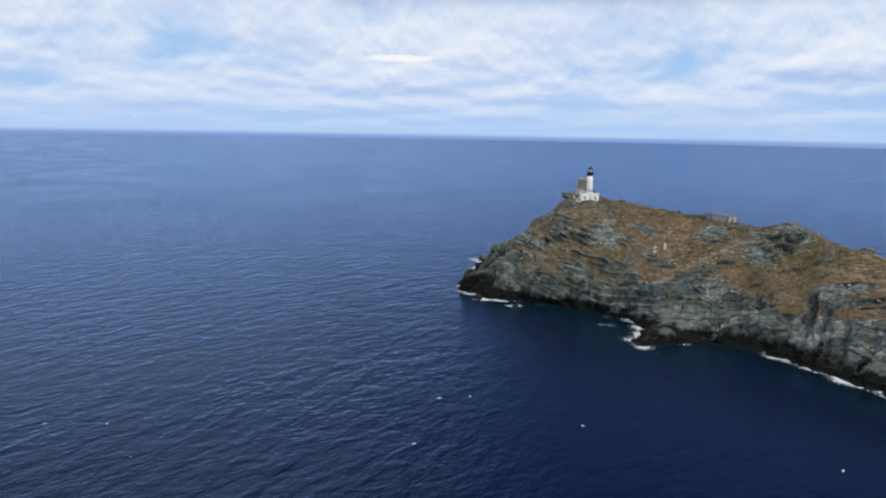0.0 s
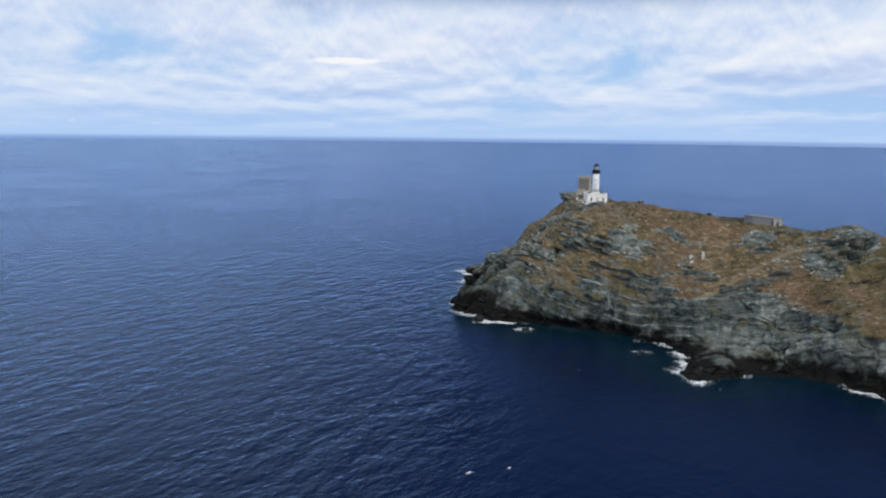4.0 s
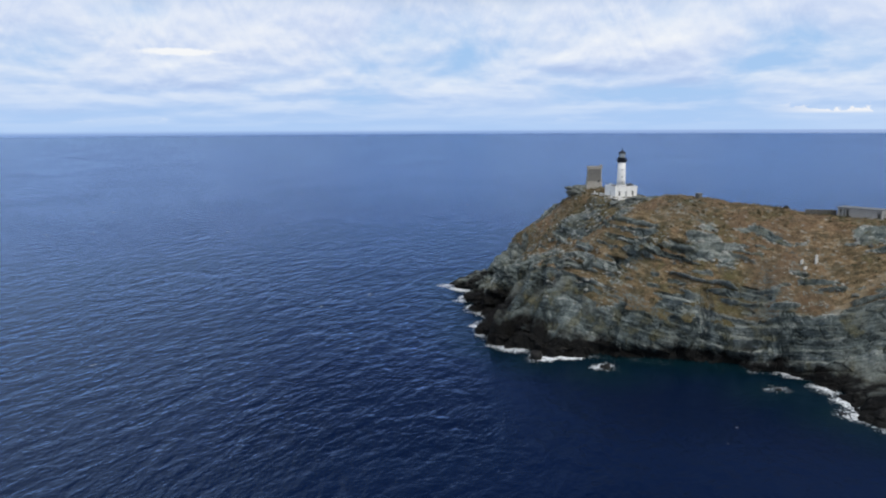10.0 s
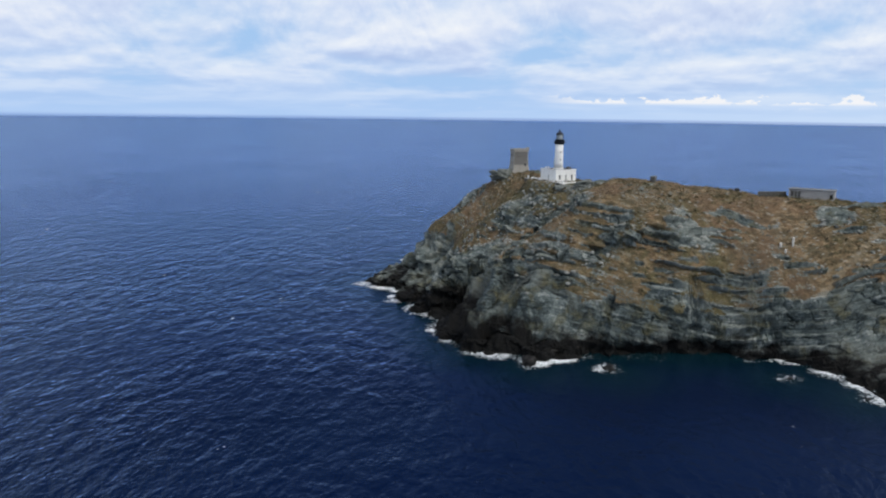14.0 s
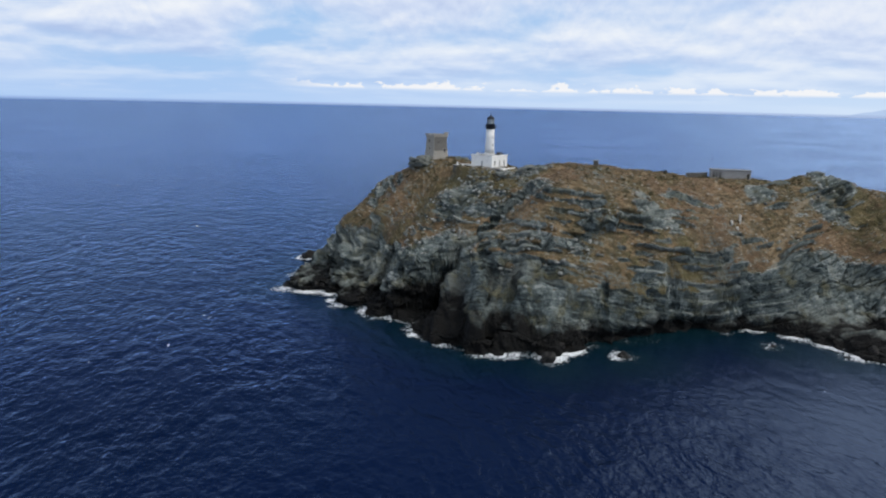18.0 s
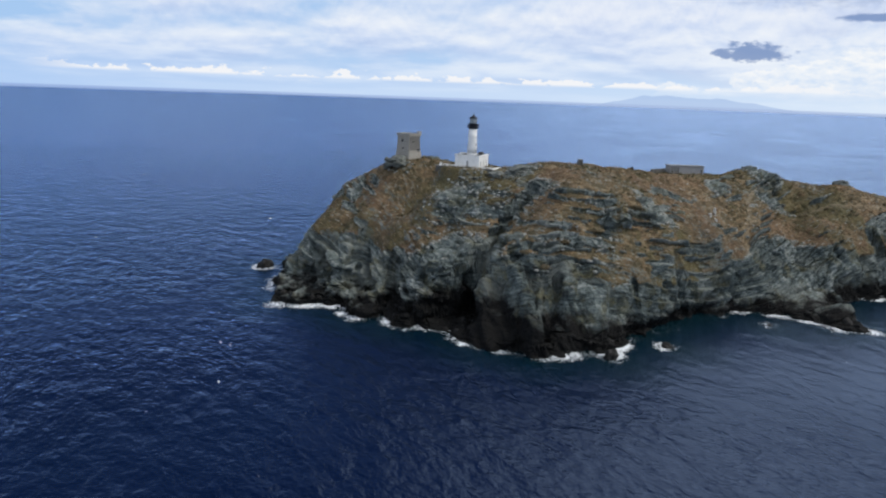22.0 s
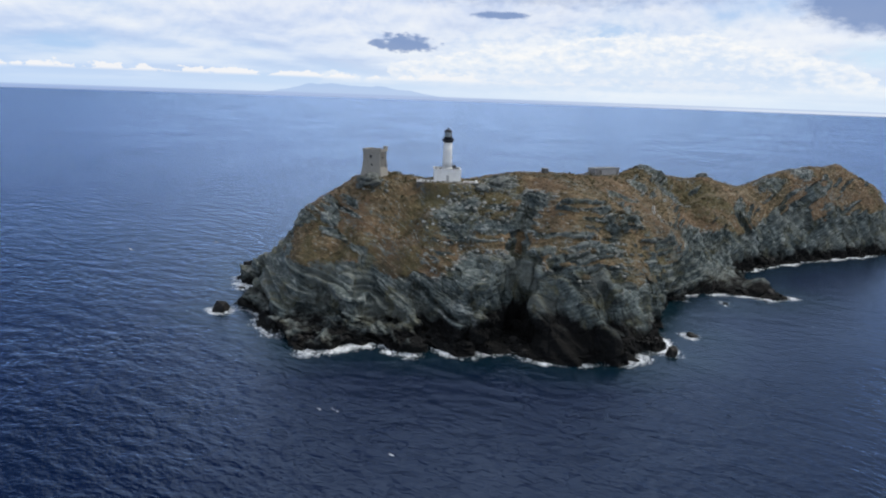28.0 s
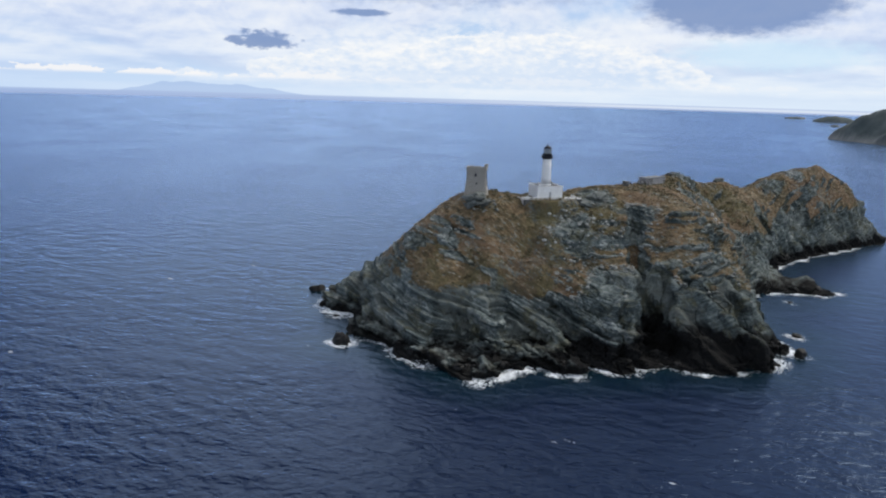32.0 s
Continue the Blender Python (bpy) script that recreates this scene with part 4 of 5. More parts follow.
M_WALL = masonry("dark_dry_stone", (0.06, 0.06, 0.055), (0.15, 0.145, 0.13), (0.10, 0.10, 0.09))
M_SLAB = worn("concrete_slab", (0.12, 0.13, 0.14), (0.20, 0.205, 0.21), 0.8, 0.9)
M_PALE = worn("pale_stone", (0.42, 0.40, 0.36), (0.66, 0.64, 0.58), 0.9, 0.9)
M_GLASS, M_LENS = simple("window_glass", (0.02, 0.025, 0.03), 0.08), simple("lens_glass", (0.33, 0.37, 0.38), 0.12)


def window(parent, x, y, z, w, h, rz, pane=None, name="window"):
    """A framed pane set 0.18 m into a wall whose outside looks along local -y."""
    frame_ = part("window_frame", boxes((-w / 2, -w / 2 + 0.09, 0.18, 0.28, 0, h), (w / 2 - 0.09, w / 2, 0.18, 0.28, 0, h),
                                        (-w / 2 + 0.09, w / 2 - 0.09, 0.18, 0.28, 0, 0.09), (-w / 2 + 0.09, w / 2 - 0.09, 0.18, 0.28, h - 0.09, h),
                                        (-0.04, 0.04, 0.18, 0.28, 0.09, h - 0.09)), M_DOOR, parent)
    frame_.matrix_local = pose(x, y, z, 0, 0, rz)
    part("pane", boxes((-w / 2 + 0.09, w / 2 - 0.09, 0.22, 0.25, 0.09, h - 0.09)), pane or M_GLASS, frame_)
    part("window_sill", boxes((-w / 2 - 0.12, w / 2 + 0.12, -0.10, 0.17, -0.14, -0.003)), M_TRIM, frame_)
    return frame_


# ---- lighthouse ----
def lighthouse():
    side, wall_h, t = 13.0, 5.6, 0.5
    lh = thing("lighthouse", pose(*LIGHT, 0, 0, -6), "white round lighthouse with black lantern on a square house", "lighthouse")
    hs = side / 2
    south = [(2.0, 3.1, 0.9, 3.4), (5.9, 7.1, 0.2, 3.4), (9.9, 11.0, 0.9, 3.4)]
    west = [(6.0, 7.2, 0.2, 3.2)]
    for rz, holes in ((0, south), (-90, west), (90, ()), (180, ())):
        w = part("house_wall", panel(side if rz in (0, 180) else side - 2 * t, wall_h, t, holes if rz == 0 else [(a - t, b - t, c, d) for a, b, c, d in holes]), M_WHITE, lh)
        w.matrix_local = pose(0, 0, 0, 0, 0, rz) @ pose(-hs if rz in (0, 180) else -hs + t, -hs, 0)
        for a, b, c, d in holes:
            if c < 0.5:
                dr = part("door", boxes((a - hs + 0.003, b - hs - 0.003, -hs + 0.22, -hs + 0.30, c, d), bevel=0.01), M_DOOR, lh, "grey wooden door")
                dr.matrix_local = pose(0, 0, 0, 0, 0, rz)
                st = part("door_step", boxes((a - hs - 0.4, b - hs + 0.4, -hs - 0.9, -hs - 0.003, 0, 0.18), bevel=0.03), M_TRIM, lh)
                st.matrix_local = pose(0, 0, 0, 0, 0, rz)
            else:
                q = pose(0, 0, 0, 0, 0, rz) @ Vector(((a + b) / 2 - hs, -hs, c))
                window(lh, q.x, q.y, q.z, b - a, d - c, rz, M_PALE if rz else None)
    part("plinth", boxes((-hs - 0.12, hs + 0.12, -hs - 0.12, -hs - 0.003, -1.2, 0.17), (-hs - 0.12, hs + 0.12, hs + 0.003, hs + 0.12, -1.2, 0.17),
                         (-hs - 0.12, -hs - 0.003, -hs, hs, -1.2, 0.17), (hs + 0.003, hs + 0.12, -hs, hs, -1.2, 0.17)), M_TRIM, lh)
    c0, c1 = hs + 0.25, hs - 0.25
    part("cornice", boxes((-c0, c0, -c0, -c1, wall_h, wall_h + 0.3), (-c0, c0, c1, c0, wall_h, wall_h + 0.3), (-c0, -c1, -c1, c1, wall_h, wall_h + 0.3), (c1, c0, -c1, c1, wall_h, wall_h + 0.3)), M_WHITE, lh)
    p0, p1 = hs + 0.02, hs - 0.28
    z0, z1 = wall_h + 0.3, wall_h + 0.5
    part("parapet", boxes((-p0, p0, -p0, -p1, z0, z1), (-p0, p0, p1, p0, z0, z1), (-p0, -p1, -p1, p1, z0, z1), (p1, p0, -p1, p1, z0, z1)), M_WHITE, lh)
    part("roof", boxes((-c1, c1, -c1, c1, wall_h - 0.1, wall_h + 0.28)), M_ROOF, lh, "flat dark roof")
    part("roof_hatch", boxes((2.6, 4.8, -4.6, -2.6, wall_h + 0.28, wall_h + 1.7), bevel=0.05), M_ROOF, lh, "dark box on the roof")
    for cx in (-4.6, -3.2):
        part("chimney", boxes((cx - 0.3, cx + 0.3, 4.3, 4.9, wall_h + 0.28, wall_h + 1.3), bevel=0.03), M_WHITE, lh)
    base = wall_h + 0.28
    top = base + 12.9
    part("tower_foot", turned([(2.75, base), (2.75, base + 0.5), (2.5, base + 0.65)], 40), M_WHITE, lh)
    part("shaft", turned([(2.42, base + 0.66), (2.3, base + 4), (2.18, base + 8), (2.08, top)], 40), M_WHITE, lh, "white tapered round shaft", True)
    for k, zz in enumerate((1.2, 4.6, 8.4)):
        r = 2.42 - 0.028 * zz
        w = part("shaft_window", boxes((-0.3, 0.3, -r - 0.02, -r + 0.3, base + zz, base + zz + (1.7 if k == 0 else 0.95))), M_DOOR, lh, "narrow grey window")
        w.matrix_local = pose(0, 0, 0, 0, 0, -14)
        s = part("shaft_window_surround", boxes((-0.42, -0.303, -r - 0.07, -r + 0.2, base + zz - 0.1, base + zz + 1.1), (0.303, 0.42, -r - 0.07, -r + 0.2, base + zz - 0.1, base + zz + 1.1)), M_TRIM, lh)
        s.matrix_local = pose(0, 0, 0, 0, 0, -14)
    part("corbel", turned([(2.09, top), (2.3, top + 0.25), (2.75, top + 0.75), (2.9, top + 0.95)], 40), M_BLACK, lh, "black flared corbel", True)
    part("gallery_deck", turned([(3.0, top + 0.953), (3.0, top + 1.12)], 40), M_BLACK, lh)
    for i in range(24):
        a = 2 * math.pi * i / 24
        part("rail_post", boxes((2.86, 2.93, -0.035, 0.035, top + 1.12, top + 2.15), m=pose(0, 0, 0, 0, 0, math.degrees(a))), M_BLACK, lh)
    for zz in (1.6, 2.12):
        bm = bmesh.new()
        seg = 40
        rings = []
        for i in range(seg):
            a = 2 * math.pi * i / seg
            rings.append([bm.verts.new(((2.895 + dx) * math.cos(a), (2.895 + dx) * math.sin(a), top + zz + dz)) for dx, dz in ((-0.03, -0.03), (0.03, -0.03), (0.03, 0.03), (-0.03, 0.03))])
        for i in range(seg):
            for j in range(4):
                bm.faces.new((rings[i][j], rings[(i + 1) % seg][j], rings[(i + 1) % seg][(j + 1) % 4], rings[i][(j + 1) % 4]))
        part("gallery_rail", bm, M_BLACK, lh)
    part("lantern_base", turned([(2.25, top + 1.123), (2.25, top + 2.75), (2.3, top + 2.8)], 32), M_BLACK, lh, "black drum below the lantern", True)
    g0, g1 = top + 2.8, top + 5.1
    part("lantern_glass", turned([(1.7, g0), (1.7, g1)], 24), M_LENS, lh, "pale lantern glazing")
    for i in range(12):
        part("mullion", boxes((1.68, 1.78, -0.05, 0.05, g0, g1), m=pose(0, 0, 0, 0, 0, 30 * i)), M_BLACK, lh)
    part("dome", turned([(2.05, g1), (2.05, g1 + 0.2), (1.85, g1 + 0.5), (1.4, g1 + 0.95), (0.8, g1 + 1.3), (0.32, g1 + 1.5)], 32), M_BLACK, lh, "black domed roof", True)
    part("vent_ball", turned([(0.28, g1 + 1.5), (0.42, g1 + 1.7), (0.42, g1 + 1.9), (0.2, g1 + 2.15)], 16), M_BLACK, lh, "", True)
    rod = part("lightning_rod", turned([(0.07, g1 + 2.15), (0.03, g1 + 3.1)], 8), M_BLACK, lh)
    part("wind_vane", boxes((-0.5, 0.35, -0.02, 0.02, g1 + 2.6, g1 + 2.85)), M_BLACK, rod)
    return lh


def terrace():
    tr = thing("terrace_wall", pose(*LIGHT, 0, 0, -6), "low whitewashed terrace walls round the lighthouse house", "wall")
    part("retaining_wall", boxes((-11.0, -10.4, -15, 15, -3.0, 0.2), bevel=0.05), M_WALL, tr, "dark grey retaining wall")
    part("coping", boxes((-11.1, -10.3, -15.1, 15.1, 0.203, 0.4), bevel=0.03), M_TRIM, tr)
    part("side_wall", boxes((-10.35, 2.0, -15, -14.5, -2.5, 0.45), bevel=0.05), M_WHITE, tr)
    part("side_wall", boxes((-10.35, 2.0, 14.5, 15, -2.5, 0.3), bevel=0.05), M_TRIM, tr)
    part("paving", boxes((-10.35, -6.65, -14.45, 14.45, -2.5, 0.04)), M_PALE, tr)
    part("yard_wall", boxes((-6.2, -5.8, 6.7, 14.4, 0.05, 0.75), bevel=0.04), M_WHITE, tr)
    part("yard_wall", boxes((-6.2, -5.8, -14.4, -8.0, 0.05, 0.6), bevel=0.04), M_WHITE, tr)
    for y in (-9.4, 9.2, 12.6):
        part("gate_pillar", boxes((-10.2, -9.6, y, y + 0.6, 0.05, 1.9 if y > 10 else 1.2), bevel=0.05), M_WHITE, tr)


# ---- old watch tower ----
def watch_tower():
    tw = thing("watch_tower", pose(TOWER[0] - 0.25, TOWER[1] - 0.65, TOWER[2], 0, 0, -27) @ Matrix.Diagonal((0.90, 1.02, 0.97, 1)), "old square stone watch tower with battered foot and broken parapet", "tower")

    def prism(rows, cham=0.45):
        bm = bmesh.new()
        rings = []
        for h, z in rows:
            c = h - cham
            rings.append([bm.verts.new((x, y, z)) for x, y in ((-c, -h), (c, -h), (h, -c), (h, c), (c, h), (-c, h), (-h, c), (-h, -c))])
        for a, b in zip(rings, rings[1:]):
            for i in range(8):
                bm.faces.new((a[i], a[(i + 1) % 8], b[(i + 1) % 8], b[i]))
        bm.faces.new(rings[0][::-1]), bm.faces.new(rings[-1])
        return bm
    part("battered_foot", prism([(6.1, -3.0), (5.7, 0.0), (5.15, 2.6), (4.8, 5.2)]), M_TOWER, tw, "sloping grey masonry foot")
    shell = part("wall", prism([(4.8, 5.203), (4.55, 9.0), (4.5, 12.6)]), M_TOWER, tw, "grey masonry, darker and browner on the seaward side")
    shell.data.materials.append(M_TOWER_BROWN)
    # the face towards local -y takes the darker, browner masonry
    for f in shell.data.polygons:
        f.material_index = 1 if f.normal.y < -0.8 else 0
    part("string_course", prism([(4.72, 12.603), (4.78, 12.95)]), M_TOWER, tw)
    h, t, z0 = 4.75, 0.55, 12.953
    rnd = random.Random(4)
    for rz in (0, 90, 180, 270):
        x = -h
        while x < h - 0.6:
            w = min(rnd.uniform(1.0, 1.9), h - x)
            top = z0 + rnd.choice((0.75, 1.0, 1.15, 1.3))
            part("parapet_block", boxes((x + 0.01, x + w - 0.01, -h, -h + t, z0, top), bevel=0.05, m=pose(0, 0, 0, 0, 0, rz)), M_TOWER, tw)
            x += w
    turret = part("corner_turret", boxes((h - 1.7, h + 0.12, -h - 0.12, -h + 1.6, 12.96, 15.0), bevel=0.08), M_TOWER, tw, "small corner turret stump")
    part("turret_cap", boxes((h - 1.8, h + 0.2, -h - 0.2, -h + 1.7, 15.003, 15.2), bevel=0.04), M_TOWER, turret)
    # narrow windows: local face turn, offset, height, width, tall
    for rz, off, z, w, tall in ((0, 2.6, 4.4, 1.0, 1.7), (-90, -0.2, 9.6, 0.95, 1.5), (-90, 0.4, 5.7, 0.7, 1.0), (0, -1.6, 9.4, 0.6, 1.0)):
        hh = 4.8 if z > 5 else 4.95
        # no hole: a solid black block stands for the shade inside the opening
        wn = part("window", boxes((off - w / 2, off + w / 2, -hh - 0.06, -hh + 0.5, z, z + tall)), M_BLACK, tw, "unglazed window, its inner shade a black block")
        wn.matrix_local = pose(0, 0, 0, 0, 0, rz)
        ln = part("lintel", boxes((off - w / 2 - 0.25, off + w / 2 + 0.25, -hh - 0.1, -hh + 0.3, z + tall + 0.003, z + tall + 0.3), bevel=0.03), M_TOWER, wn)
    return tw


# ---- ruined barracks and small works on the ridge ----
def barracks():
    L, D, H = 18.6, 6.5, 4.0
    b = thing("stone_barracks", pose(*BARN, 0, 0, -69), "long low pale stone outbuilding with a flat grey slab roof", "outbuilding")
    holes = [(0.9, 4.9, 0.4, 3.2), (16.8, 18.0, 0.3, 2.6)]
    part("front_wall", panel(L, H, 0.5, holes), M_BARN, b).matrix_local = pose(-L / 2, -D / 2, 0)
    part("back_wall", panel(L, H, 0.5, []), M_BARN, b).matrix_local = pose(-L / 2, D / 2 - 0.5, 0)
    part("end_wall", panel(D - 1.0, H, 0.5, [(2.0, 3.4, 0.2, 2.4)]), M_BARN, b).matrix_local = pose(L / 2, -D / 2 + 0.5, 0, 0, 0, 90)
    part("end_wall", panel(D - 1.0, H, 0.5, [(1.0, 2.4, 0.2, 2.4), (3.4, 4.6, 0.2, 2.4)]), M_BARN, b).matrix_local = pose(-L / 2, D / 2 - 0.5, 0, 0, 0, -90)
    part("footing", boxes((-L / 2 - 0.3, L / 2 + 0.3, -D / 2 - 0.3, D / 2 + 0.3, -3.0, -0.003)), M_BARN, b)
    part("roof_slab", boxes((-L / 2 - 0.35, L / 2 + 0.35, -D / 2 - 0.35, D / 2 + 0.35, H + 0.003, H + 0.35), bevel=0.05), M_SLAB, b, "thin grey concrete roof slab")
    for px in (2.2, 3.6):
        part("post", boxes((px - L / 2 - 0.2, px - L / 2 + 0.2, -D / 2 + 0.05, -D / 2 + 0.45, 0.403, 3.197), bevel=0.03), M_TRIM, b, "pale post in the open bay")
    part("inner_wall", boxes((-1.0, -0.6, -D / 2 + 0.52, D / 2 - 0.52, 0, H - 0.01)), M_BARN, b)


def rubble_wall(name, a, b, z, h, thick, mat, label, category="wall", seed=1):
    """A dry wall of rough courses from a to b."""
    rnd = random.Random(seed)
    length = math.hypot(b[0] - a[0], b[1] - a[1])
    w = thing(name, pose((a[0] + b[0]) / 2, (a[1] + b[1]) / 2, z, 0, 0, math.degrees(math.atan2(b[1] - a[1], b[0] - a[0]))), label, category)
    zz = -1.2
    while zz < h:
        ch = rnd.uniform(0.35, 0.6)
        x = -length / 2
        while x < length / 2:
            wl = rnd.uniform(0.8, 2.0)
            if not (zz + ch > h * 0.75 and rnd.random() < 0.05):
                part("stone", boxes((x + 0.02, min(x + wl, length / 2) - 0.02, -thick / 2 + rnd.uniform(0, 0.08), thick / 2 - rnd.uniform(0, 0.08), zz + 0.01, zz + ch - 0.01), bevel=0.05), mat, w)
            x += wl
        zz += ch
    return w


lighthouse()
terrace()
watch_tower()
barracks()
rubble_wall("stone_wall", *WALL_LINE, 57.0, 2.3, 0.7, M_WALL, "long dark dry stone wall beside the outbuilding", seed=2)
hut = thing("ridge_hut", pose(*HUT, 0, 0, 20), "small dark stone hut on the crest of the ridge", "hut")
part("wall", boxes((-1.4, 1.4, -1.1, 1.1, -3.0, 2.1), bevel=0.06), M_WALL, hut)
part("roof", boxes((-1.6, 1.6, -1.3, 1.3, 2.103, 2.4), bevel=0.05), M_SLAB, hut)


# ---- rocks, scrub and stones ----
def rough_rock(name, r, h, seed, mat, sub=3):
    bm = bmesh.new()
    bmesh.ops.create_icosphere(bm, subdivisions=sub, radius=1.0)
    co = np.array([v.co[:] for v in bm.verts])
    x, y, z = co.T
    e, v = cells(x * 1.6 + seed, y * 1.6, z * 2.4 + 0.5 * x, seed)
    k = 0.95 + 0.35 * fbm(x + seed * 3.1, y, z, size=1.1, octaves=3, seed=seed) + 0.5 * (v - 0.5) - 0.25 * sstep(0.15, 0.0, e)
    for v, s in zip(bm.verts, k):
        v.co = Vector((v.co.x * r * s, v.co.y * r * 0.8 * s, v.co.z * h * s))
    me = bpy.data.meshes.new(name)
    bm.to_mesh(me)
    bm.free()
    me.polygons.foreach_set("use_smooth", [True] * len(me.polygons))
    me.materials.append(mat)
    return new(name, me)


def wet_rock():
    m, nt, bsdf, co = start("wet_dark_rock")
    a = noise_tex(nt, 0.9, 6, 0.7, co)
    nt.links.new(ramp(nt, a, [(0.40, (0.004, 0.004, 0.004)), (0.60, (0.022, 0.021, 0.019)), (0.75, (0.07, 0.07, 0.065))]), bsdf.inputs["Base Color"])
    bsdf.inputs["Roughness"].default_value = 0.6
    bsdf.inputs["Specular IOR Level"].default_value = 0.2
    bump(nt, bsdf, a, 0.8, 0.3)
    return m


M_WET = wet_rock()
M_LAND_ROCK = worn("grey_schist", (0.045, 0.05, 0.047), (0.20, 0.215, 0.19), 0.8, 0.9, None, 0.3)
for i, (rx, ry, rr, rh) in enumerate(SEA_ROCKS):
    o = rough_rock("sea_rock", rr * 1.25, rh * 1.3, 5 + i, M_WET)
    o.matrix_world = pose(rx, ry, -0.2, 0, 0, 40 * i)
    tagged(o, "dark wet rock awash in white surf", "rock", "rocks off the shore")


for i, (rx, ry, rz_, rr, rh) in enumerate(((112.0, 611.0, 58.6, 8.5, 3.4), (118.0, 600.5, 58.8, 4.5, 1.9), (110.5, 546.0, 59.6, 6.5, 2.2), (106.0, 556.0, 57.2, 4.5, 1.8), (103.0, 570.0, 55.5, 3.5, 1.6), (203.5, 431.5, 59.0, 4.6, 2.6), (217.5, 381.0, 52.6, 4.2, 2.4))):
    o = rough_rock("rock_outcrop", rr, rh, 31 + i, M_LAND_ROCK, 4)
    o.matrix_world = pose(rx, ry, rz_, 0, 8, 70 * i)
    tagged(o, "grey bedded rock outcrop standing out of the dry grass", "rock", "outcrops along the crest")


cairn = rough_rock("cairn", 1.2, 1.5, 71, M_WET)
cairn.matrix_world = pose(159.6, 494.1, 59.0)
tagged(cairn, "small dark heap of stones on the grassy ridge", "cairn")


def scatter(name, spots, blobs, material, label, category):
    """Many small clumps in one mesh: spots (x, y, z, size), blobs unit meshes (vertices, triangles)."""
    rng = np.random.default_rng(7)
    vs, fs, n = [], [], 0
    for i, (x, y, z, s) in enumerate(spots):
        v, f = blobs[i % len(blobs)]
        a = rng.uniform(0, 6.28)
        c, sn = math.cos(a) * s, math.sin(a) * s
        q = np.empty_like(v)
        q[:, 0], q[:, 1], q[:, 2] = x + c * v[:, 0] - sn * v[:, 1], y + sn * v[:, 0] + c * v[:, 1], z + s * v[:, 2]
        vs.append(q), fs.append(f + n)
        n += len(v)
    v, f = np.concatenate(vs), np.concatenate(fs)
    me = bpy.data.meshes.new(name)
    me.vertices.add(len(v)), me.loops.add(f.size), me.polygons.add(len(f))
    me.vertices.foreach_set("co", v.ravel())
    me.loops.foreach_set("vertex_index", f.ravel().astype(np.int32))
    me.polygons.foreach_set("loop_start", np.arange(0, f.size, 3, dtype=np.int32))
    me.update(calc_edges=True)
    me.materials.append(material)
    return tagged(new(name, me), label, category, kind="stuff")


def blob(seed, sub, flat, rough):
    bm = bmesh.new()
    bmesh.ops.create_icosphere(bm, subdivisions=sub, radius=1.0)
    rnd = random.Random(seed)
    v = np.array([[c * (1 + rnd.uniform(-rough, rough)) for c in p.co] for p in bm.verts])
    v[:, 2] *= flat
    f = np.array([[p.index for p in t.verts] for t in bm.faces])
    bm.free()
    return v, f


def leafy(seed, n=26):
    """A low shrub: many small leaf clumps as tilted triangles in an uneven dome."""
    rnd = random.Random(seed)
    v, f = [], []
    for i in range(n):
        a, r = rnd.uniform(0, 6.28), math.sqrt(rnd.random())
        h = (1 - r * r) * rnd.uniform(0.35, 0.75)
        c = Vector((r * math.cos(a), r * math.sin(a), h))
        for j in range(3):
            v.append(c + Vector((rnd.uniform(-0.4, 0.4), rnd.uniform(-0.4, 0.4), rnd.uniform(-0.28, 0.3))))
        f.append((3 * i, 3 * i + 1, 3 * i + 2))
    return np.array([p[:] for p in v]), np.array(f)


def random_tone(name, tones, rough=0.9):
    m, nt, bsdf, co = start(name)
    g = nt.nodes.new("ShaderNodeNewGeometry")
    k = math_node(nt, "ADD", math_node(nt, "MULTIPLY", g.outputs["Random Per Island"], 0.6), math_node(nt, "MULTIPLY", noise_tex(nt, 0.08, 3, 0.5, co), 0.5))
    nt.links.new(ramp(nt, k, [(0.2 + 0.6 * i / (len(tones) - 1), c) for i, c in enumerate(tones)]), bsdf.inputs["Base Color"])
    bsdf.inputs["Roughness"].default_value = rough
    return m


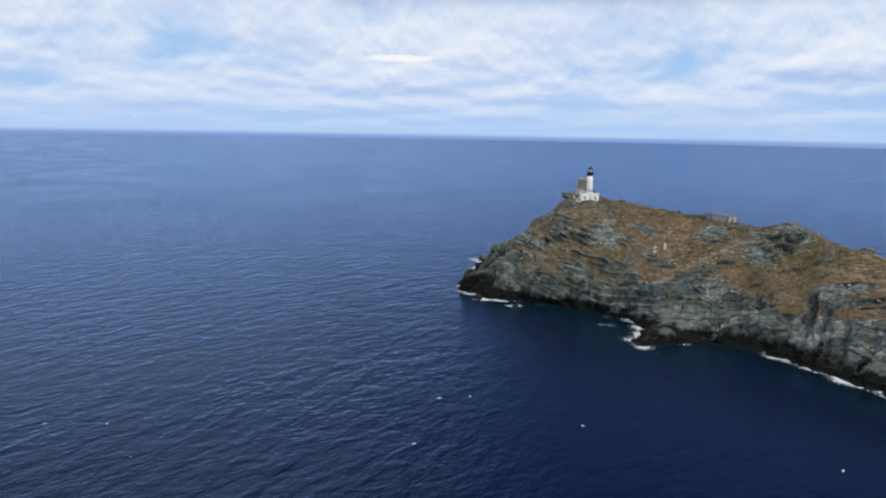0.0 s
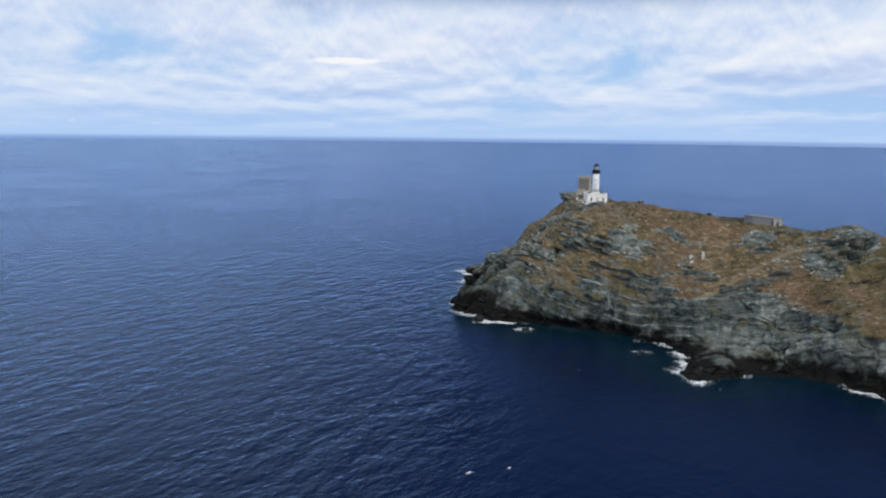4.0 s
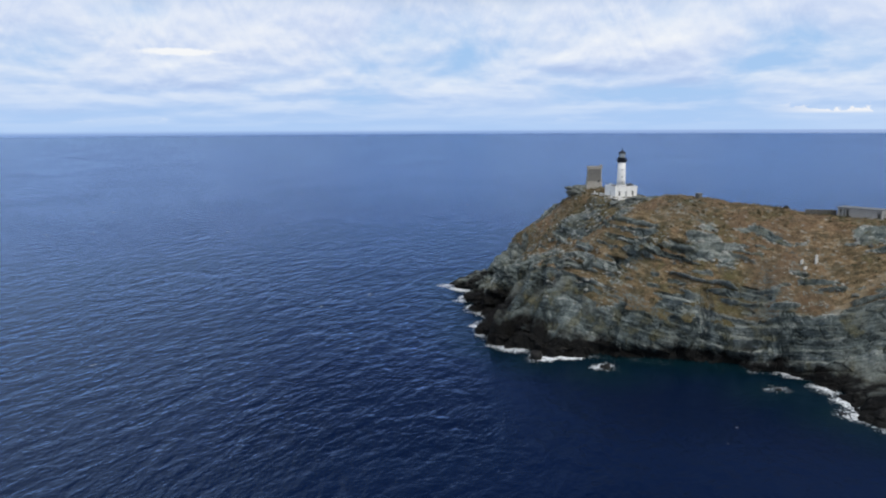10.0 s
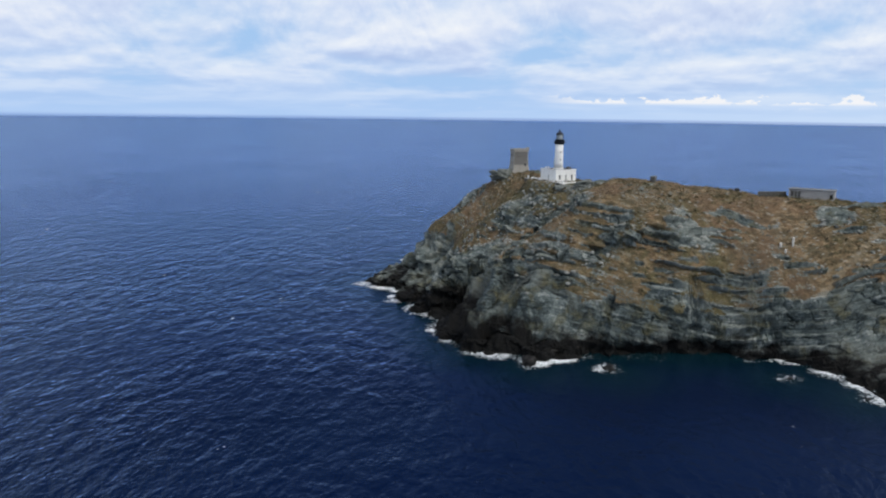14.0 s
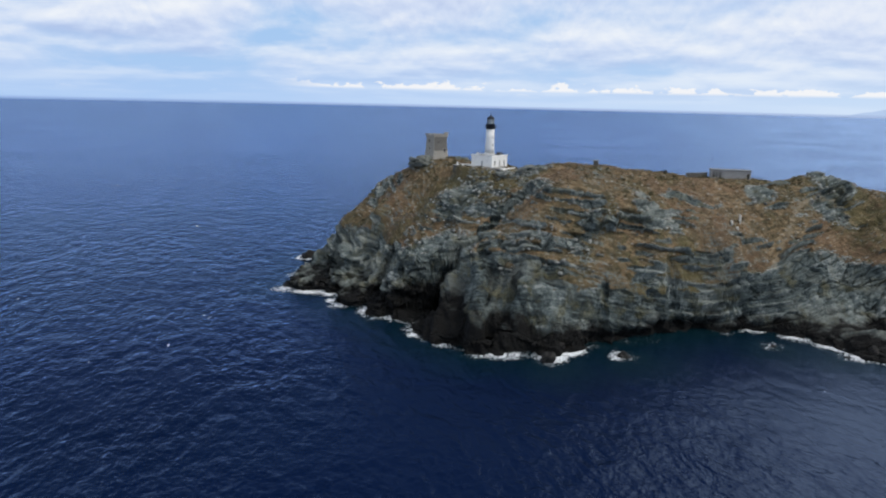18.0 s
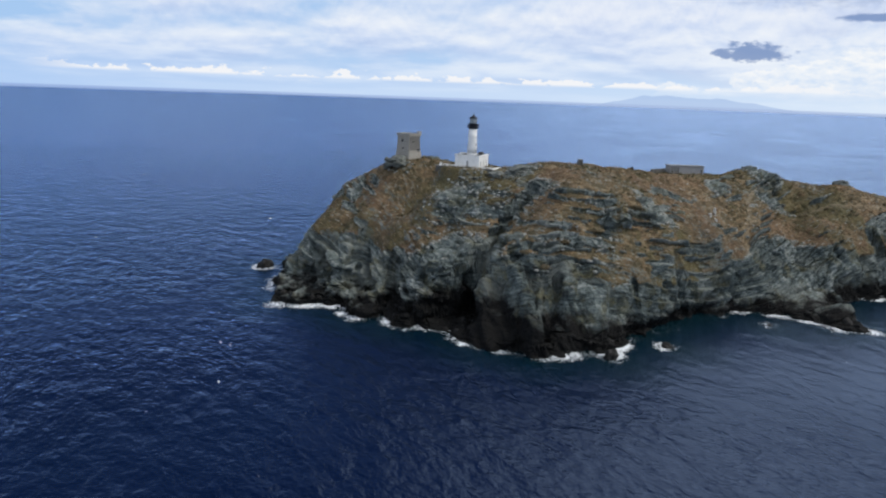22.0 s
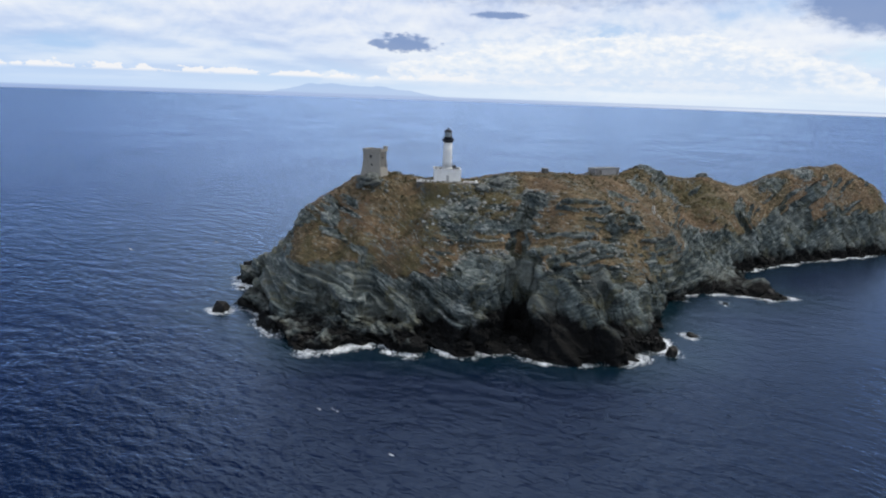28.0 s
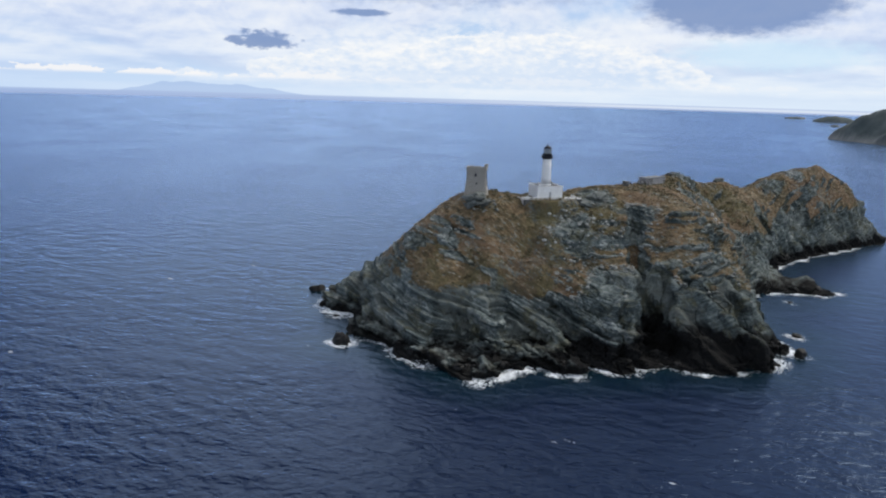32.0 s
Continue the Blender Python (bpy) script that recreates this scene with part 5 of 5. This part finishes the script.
def cover():
    rng = np.random.default_rng(11)
    X, Y, Z, ROCK, NZ, D = LAND_GRID
    flat = np.flatnonzero((D > 3).ravel() & (X.ravel() < 262))
    rock, nz, z = ROCK.ravel(), NZ.ravel(), Z.ravel()

    def pick(mask, count, lo, hi, sink):
        k = rng.choice(flat[mask[flat]], count, replace=False)
        s = lo + (hi - lo) * rng.random(count) ** 2.2
        return np.stack([X.ravel()[k], Y.ravel()[k], z[k] - sink * s, s], 1)
    shrubs = [leafy(i) for i in range(8)]
    scatter("dry_scrub", pick((rock < 0.5) & (nz > 0.5) & (z > 9), 7000, 0.35, 1.1, 0.05), shrubs,
            random_tone("dry_scrub", [(0.06, 0.047, 0.027), (0.13, 0.092, 0.05), (0.22, 0.152, 0.08), (0.36, 0.29, 0.18)]), "low dry brown scrub and grass tussocks all over the slopes", "scrub")
    green = greenness(X, Y).ravel()
    scatter("green_scrub", pick((rock < 0.6) & (nz > 0.45) & (z > 8) & (green > 0.05), 3500, 0.4, 1.4, 0.05), shrubs,
            random_tone("green_scrub", [(0.036, 0.036, 0.016), (0.075, 0.068, 0.03), (0.12, 0.108, 0.052)]), "low olive green shrubs between the rocks", "scrub")
    stones = [blob(20 + i, 1, 0.6, 0.28) for i in range(6)]
    scatter("loose_stones", pick((nz > 0.68) & (z > 12) & (rock > 0.03) & (rock < 0.85), 5200, 0.25, 1.3, 0.25), stones,
            random_tone("loose_stone", [(0.07, 0.075, 0.07), (0.13, 0.14, 0.125), (0.18, 0.185, 0.165), (0.29, 0.29, 0.26)]), "grey and pale loose stones and outcrop blocks on the slopes", "stones")
    lit = np.minimum(np.hypot(X - 99, Y - 560) / 16, np.minimum(np.hypot(X - 88, Y - 572) / 15, np.hypot(X - 112, Y - 548) / 8)).ravel()
    scatter("pale_stones", pick((lit < 1) & (nz > 0.5), 150, 0.35, 1.7, 0.62), stones,
            random_tone("pale_lichen_stone", [(0.16, 0.165, 0.15), (0.27, 0.275, 0.25), (0.42, 0.42, 0.38)]), "pale lichen-covered stones and knobs below the house", "stones")
    crags = [blob(40 + i, 1, 0.75, 0.5) for i in range(6)]
    scatter("shore_boulders", pick((z < 4) & (z > -0.5) & (D.ravel() < 14), 90, 0.8, 3.0, 0.55), crags, M_WET, "dark wet boulders along the foot of the cliffs", "boulders")


cover()


# ---- ruin stumps on the west slope ----
def ground_z(x, y):
    gx, gy, gz = LAND_GRID[:3]
    return float(gz.ravel()[np.argmin((gx - x) ** 2 + (gy - y) ** 2)])


for (rx, ry, rz_, hh), lab in zip(RUINS, ("pale stump of a ruined stone wall standing in dry grass", "low pale heap of fallen wall stones in dry grass", "low pale heap of fallen wall stones in dry grass")):
    ruin = thing("ruin_stump", pose(rx, ry, max(rz_, ground_z(rx, ry)) - 0.4, 0, 0, 25), lab, "ruin", "ruins on the slope")
    rnd = random.Random(int(rx))
    zz, wd = 0.0, 2.2
    while zz < hh:
        ch = rnd.uniform(0.3, 0.5)
        part("stone", boxes((-wd * 0.5, rnd.uniform(-0.2, 0.3), -0.4, 0.4, zz, zz + ch - 0.01), bevel=0.06), M_PALE, ruin)
        part("stone", boxes((0.32, wd * 0.55, -0.38, 0.42, zz, zz + ch - 0.02), bevel=0.06), M_PALE, ruin)
        zz, wd = zz + ch, max(0.9, wd - 0.12)


# ---- mainland cape and far islets ----
def far_land(name, cx, cy, half, step, turn, rise, label, seed, floor=0.0):
    ax = np.arange(-half, half + step, step)
    U, V = np.meshgrid(ax, ax)
    H = rise(U, V) + 0.030 * half * fbm(U, V, size=half * 0.3, octaves=5, gain=0.6, seed=seed) + 0.012 * half * np.abs(fbm(U, V, size=half * 0.08, octaves=3, seed=seed + 3))
    H = np.where(rise(U, V) > 0, H, -6)
    c, s = math.cos(radians(turn)), math.sin(radians(turn))
    rocky = 0.85 * sstep(0.045 * half, 0.008 * half, H + 8 * fbm(U, V, size=60, octaves=3, seed=seed + 1))
    ob = mesh_from_grid(name, cx + c * U - s * V, cy + s * U + c * V, H + floor, M_FAR, {"bare": rocky}, H > -5)
    return tagged(ob, label, "island" if "islet" in name else "headland", kind="structure")


def far_material():
    m, nt, bsdf, co = start("scrub_covered_hill")
    a = noise_tex(nt, 0.012, 6, 0.6, co)
    col = ramp(nt, a, [(0.38, (0.035, 0.050, 0.048)), (0.52, (0.055, 0.072, 0.070)), (0.66, (0.10, 0.115, 0.11))])
    col = mix(nt, attr(nt, "bare"), col, (0.22, 0.22, 0.20))
    nt.links.new(col, bsdf.inputs["Base Color"])
    bsdf.inputs["Roughness"].default_value = 0.95
    return m


M_FAR = far_material()


def cape(u, v):
    """Headland that climbs steadily from its rocky point; u runs inland, v away from the island."""
    k = np.maximum(u + 600, 0)
    near, far = -(12 + 1.55 * k), 60 + 0.8 * k
    across = np.minimum((v - near) / (0.9 * -near), (far - v) / (0.8 * far))
    return np.where(u > -600, 225 * (1 - np.exp(-k / 260)) * sstep(0.0, 1.0, across) - 4 + 10 * sstep(0.0, 0.08, across) * sstep(0, 20, k), -20)


def dome(w, h):
    return lambda u, v: h * (1 - (u / w) ** 2 - (v / (w * 0.6)) ** 2)


far_land("headland", 1140, -1581, 640, 10, -136, cape, "scrub-covered mainland headland with a pale rocky foot", 5, 2)
far_land("far_islet", 2484, -2187, 100, 5, 45, dome(98, 29), "low dark islet near the horizon", 6, 31)
far_land("far_islet", 2773, -2225, 70, 5, 45, dome(54, 8), "flat small islet near the horizon", 7, 37.5)
far_land("far_islet", 2196, -1877, 30, 2, 45, dome(20, 9), "tiny rock off the headland", 8, 20.5)
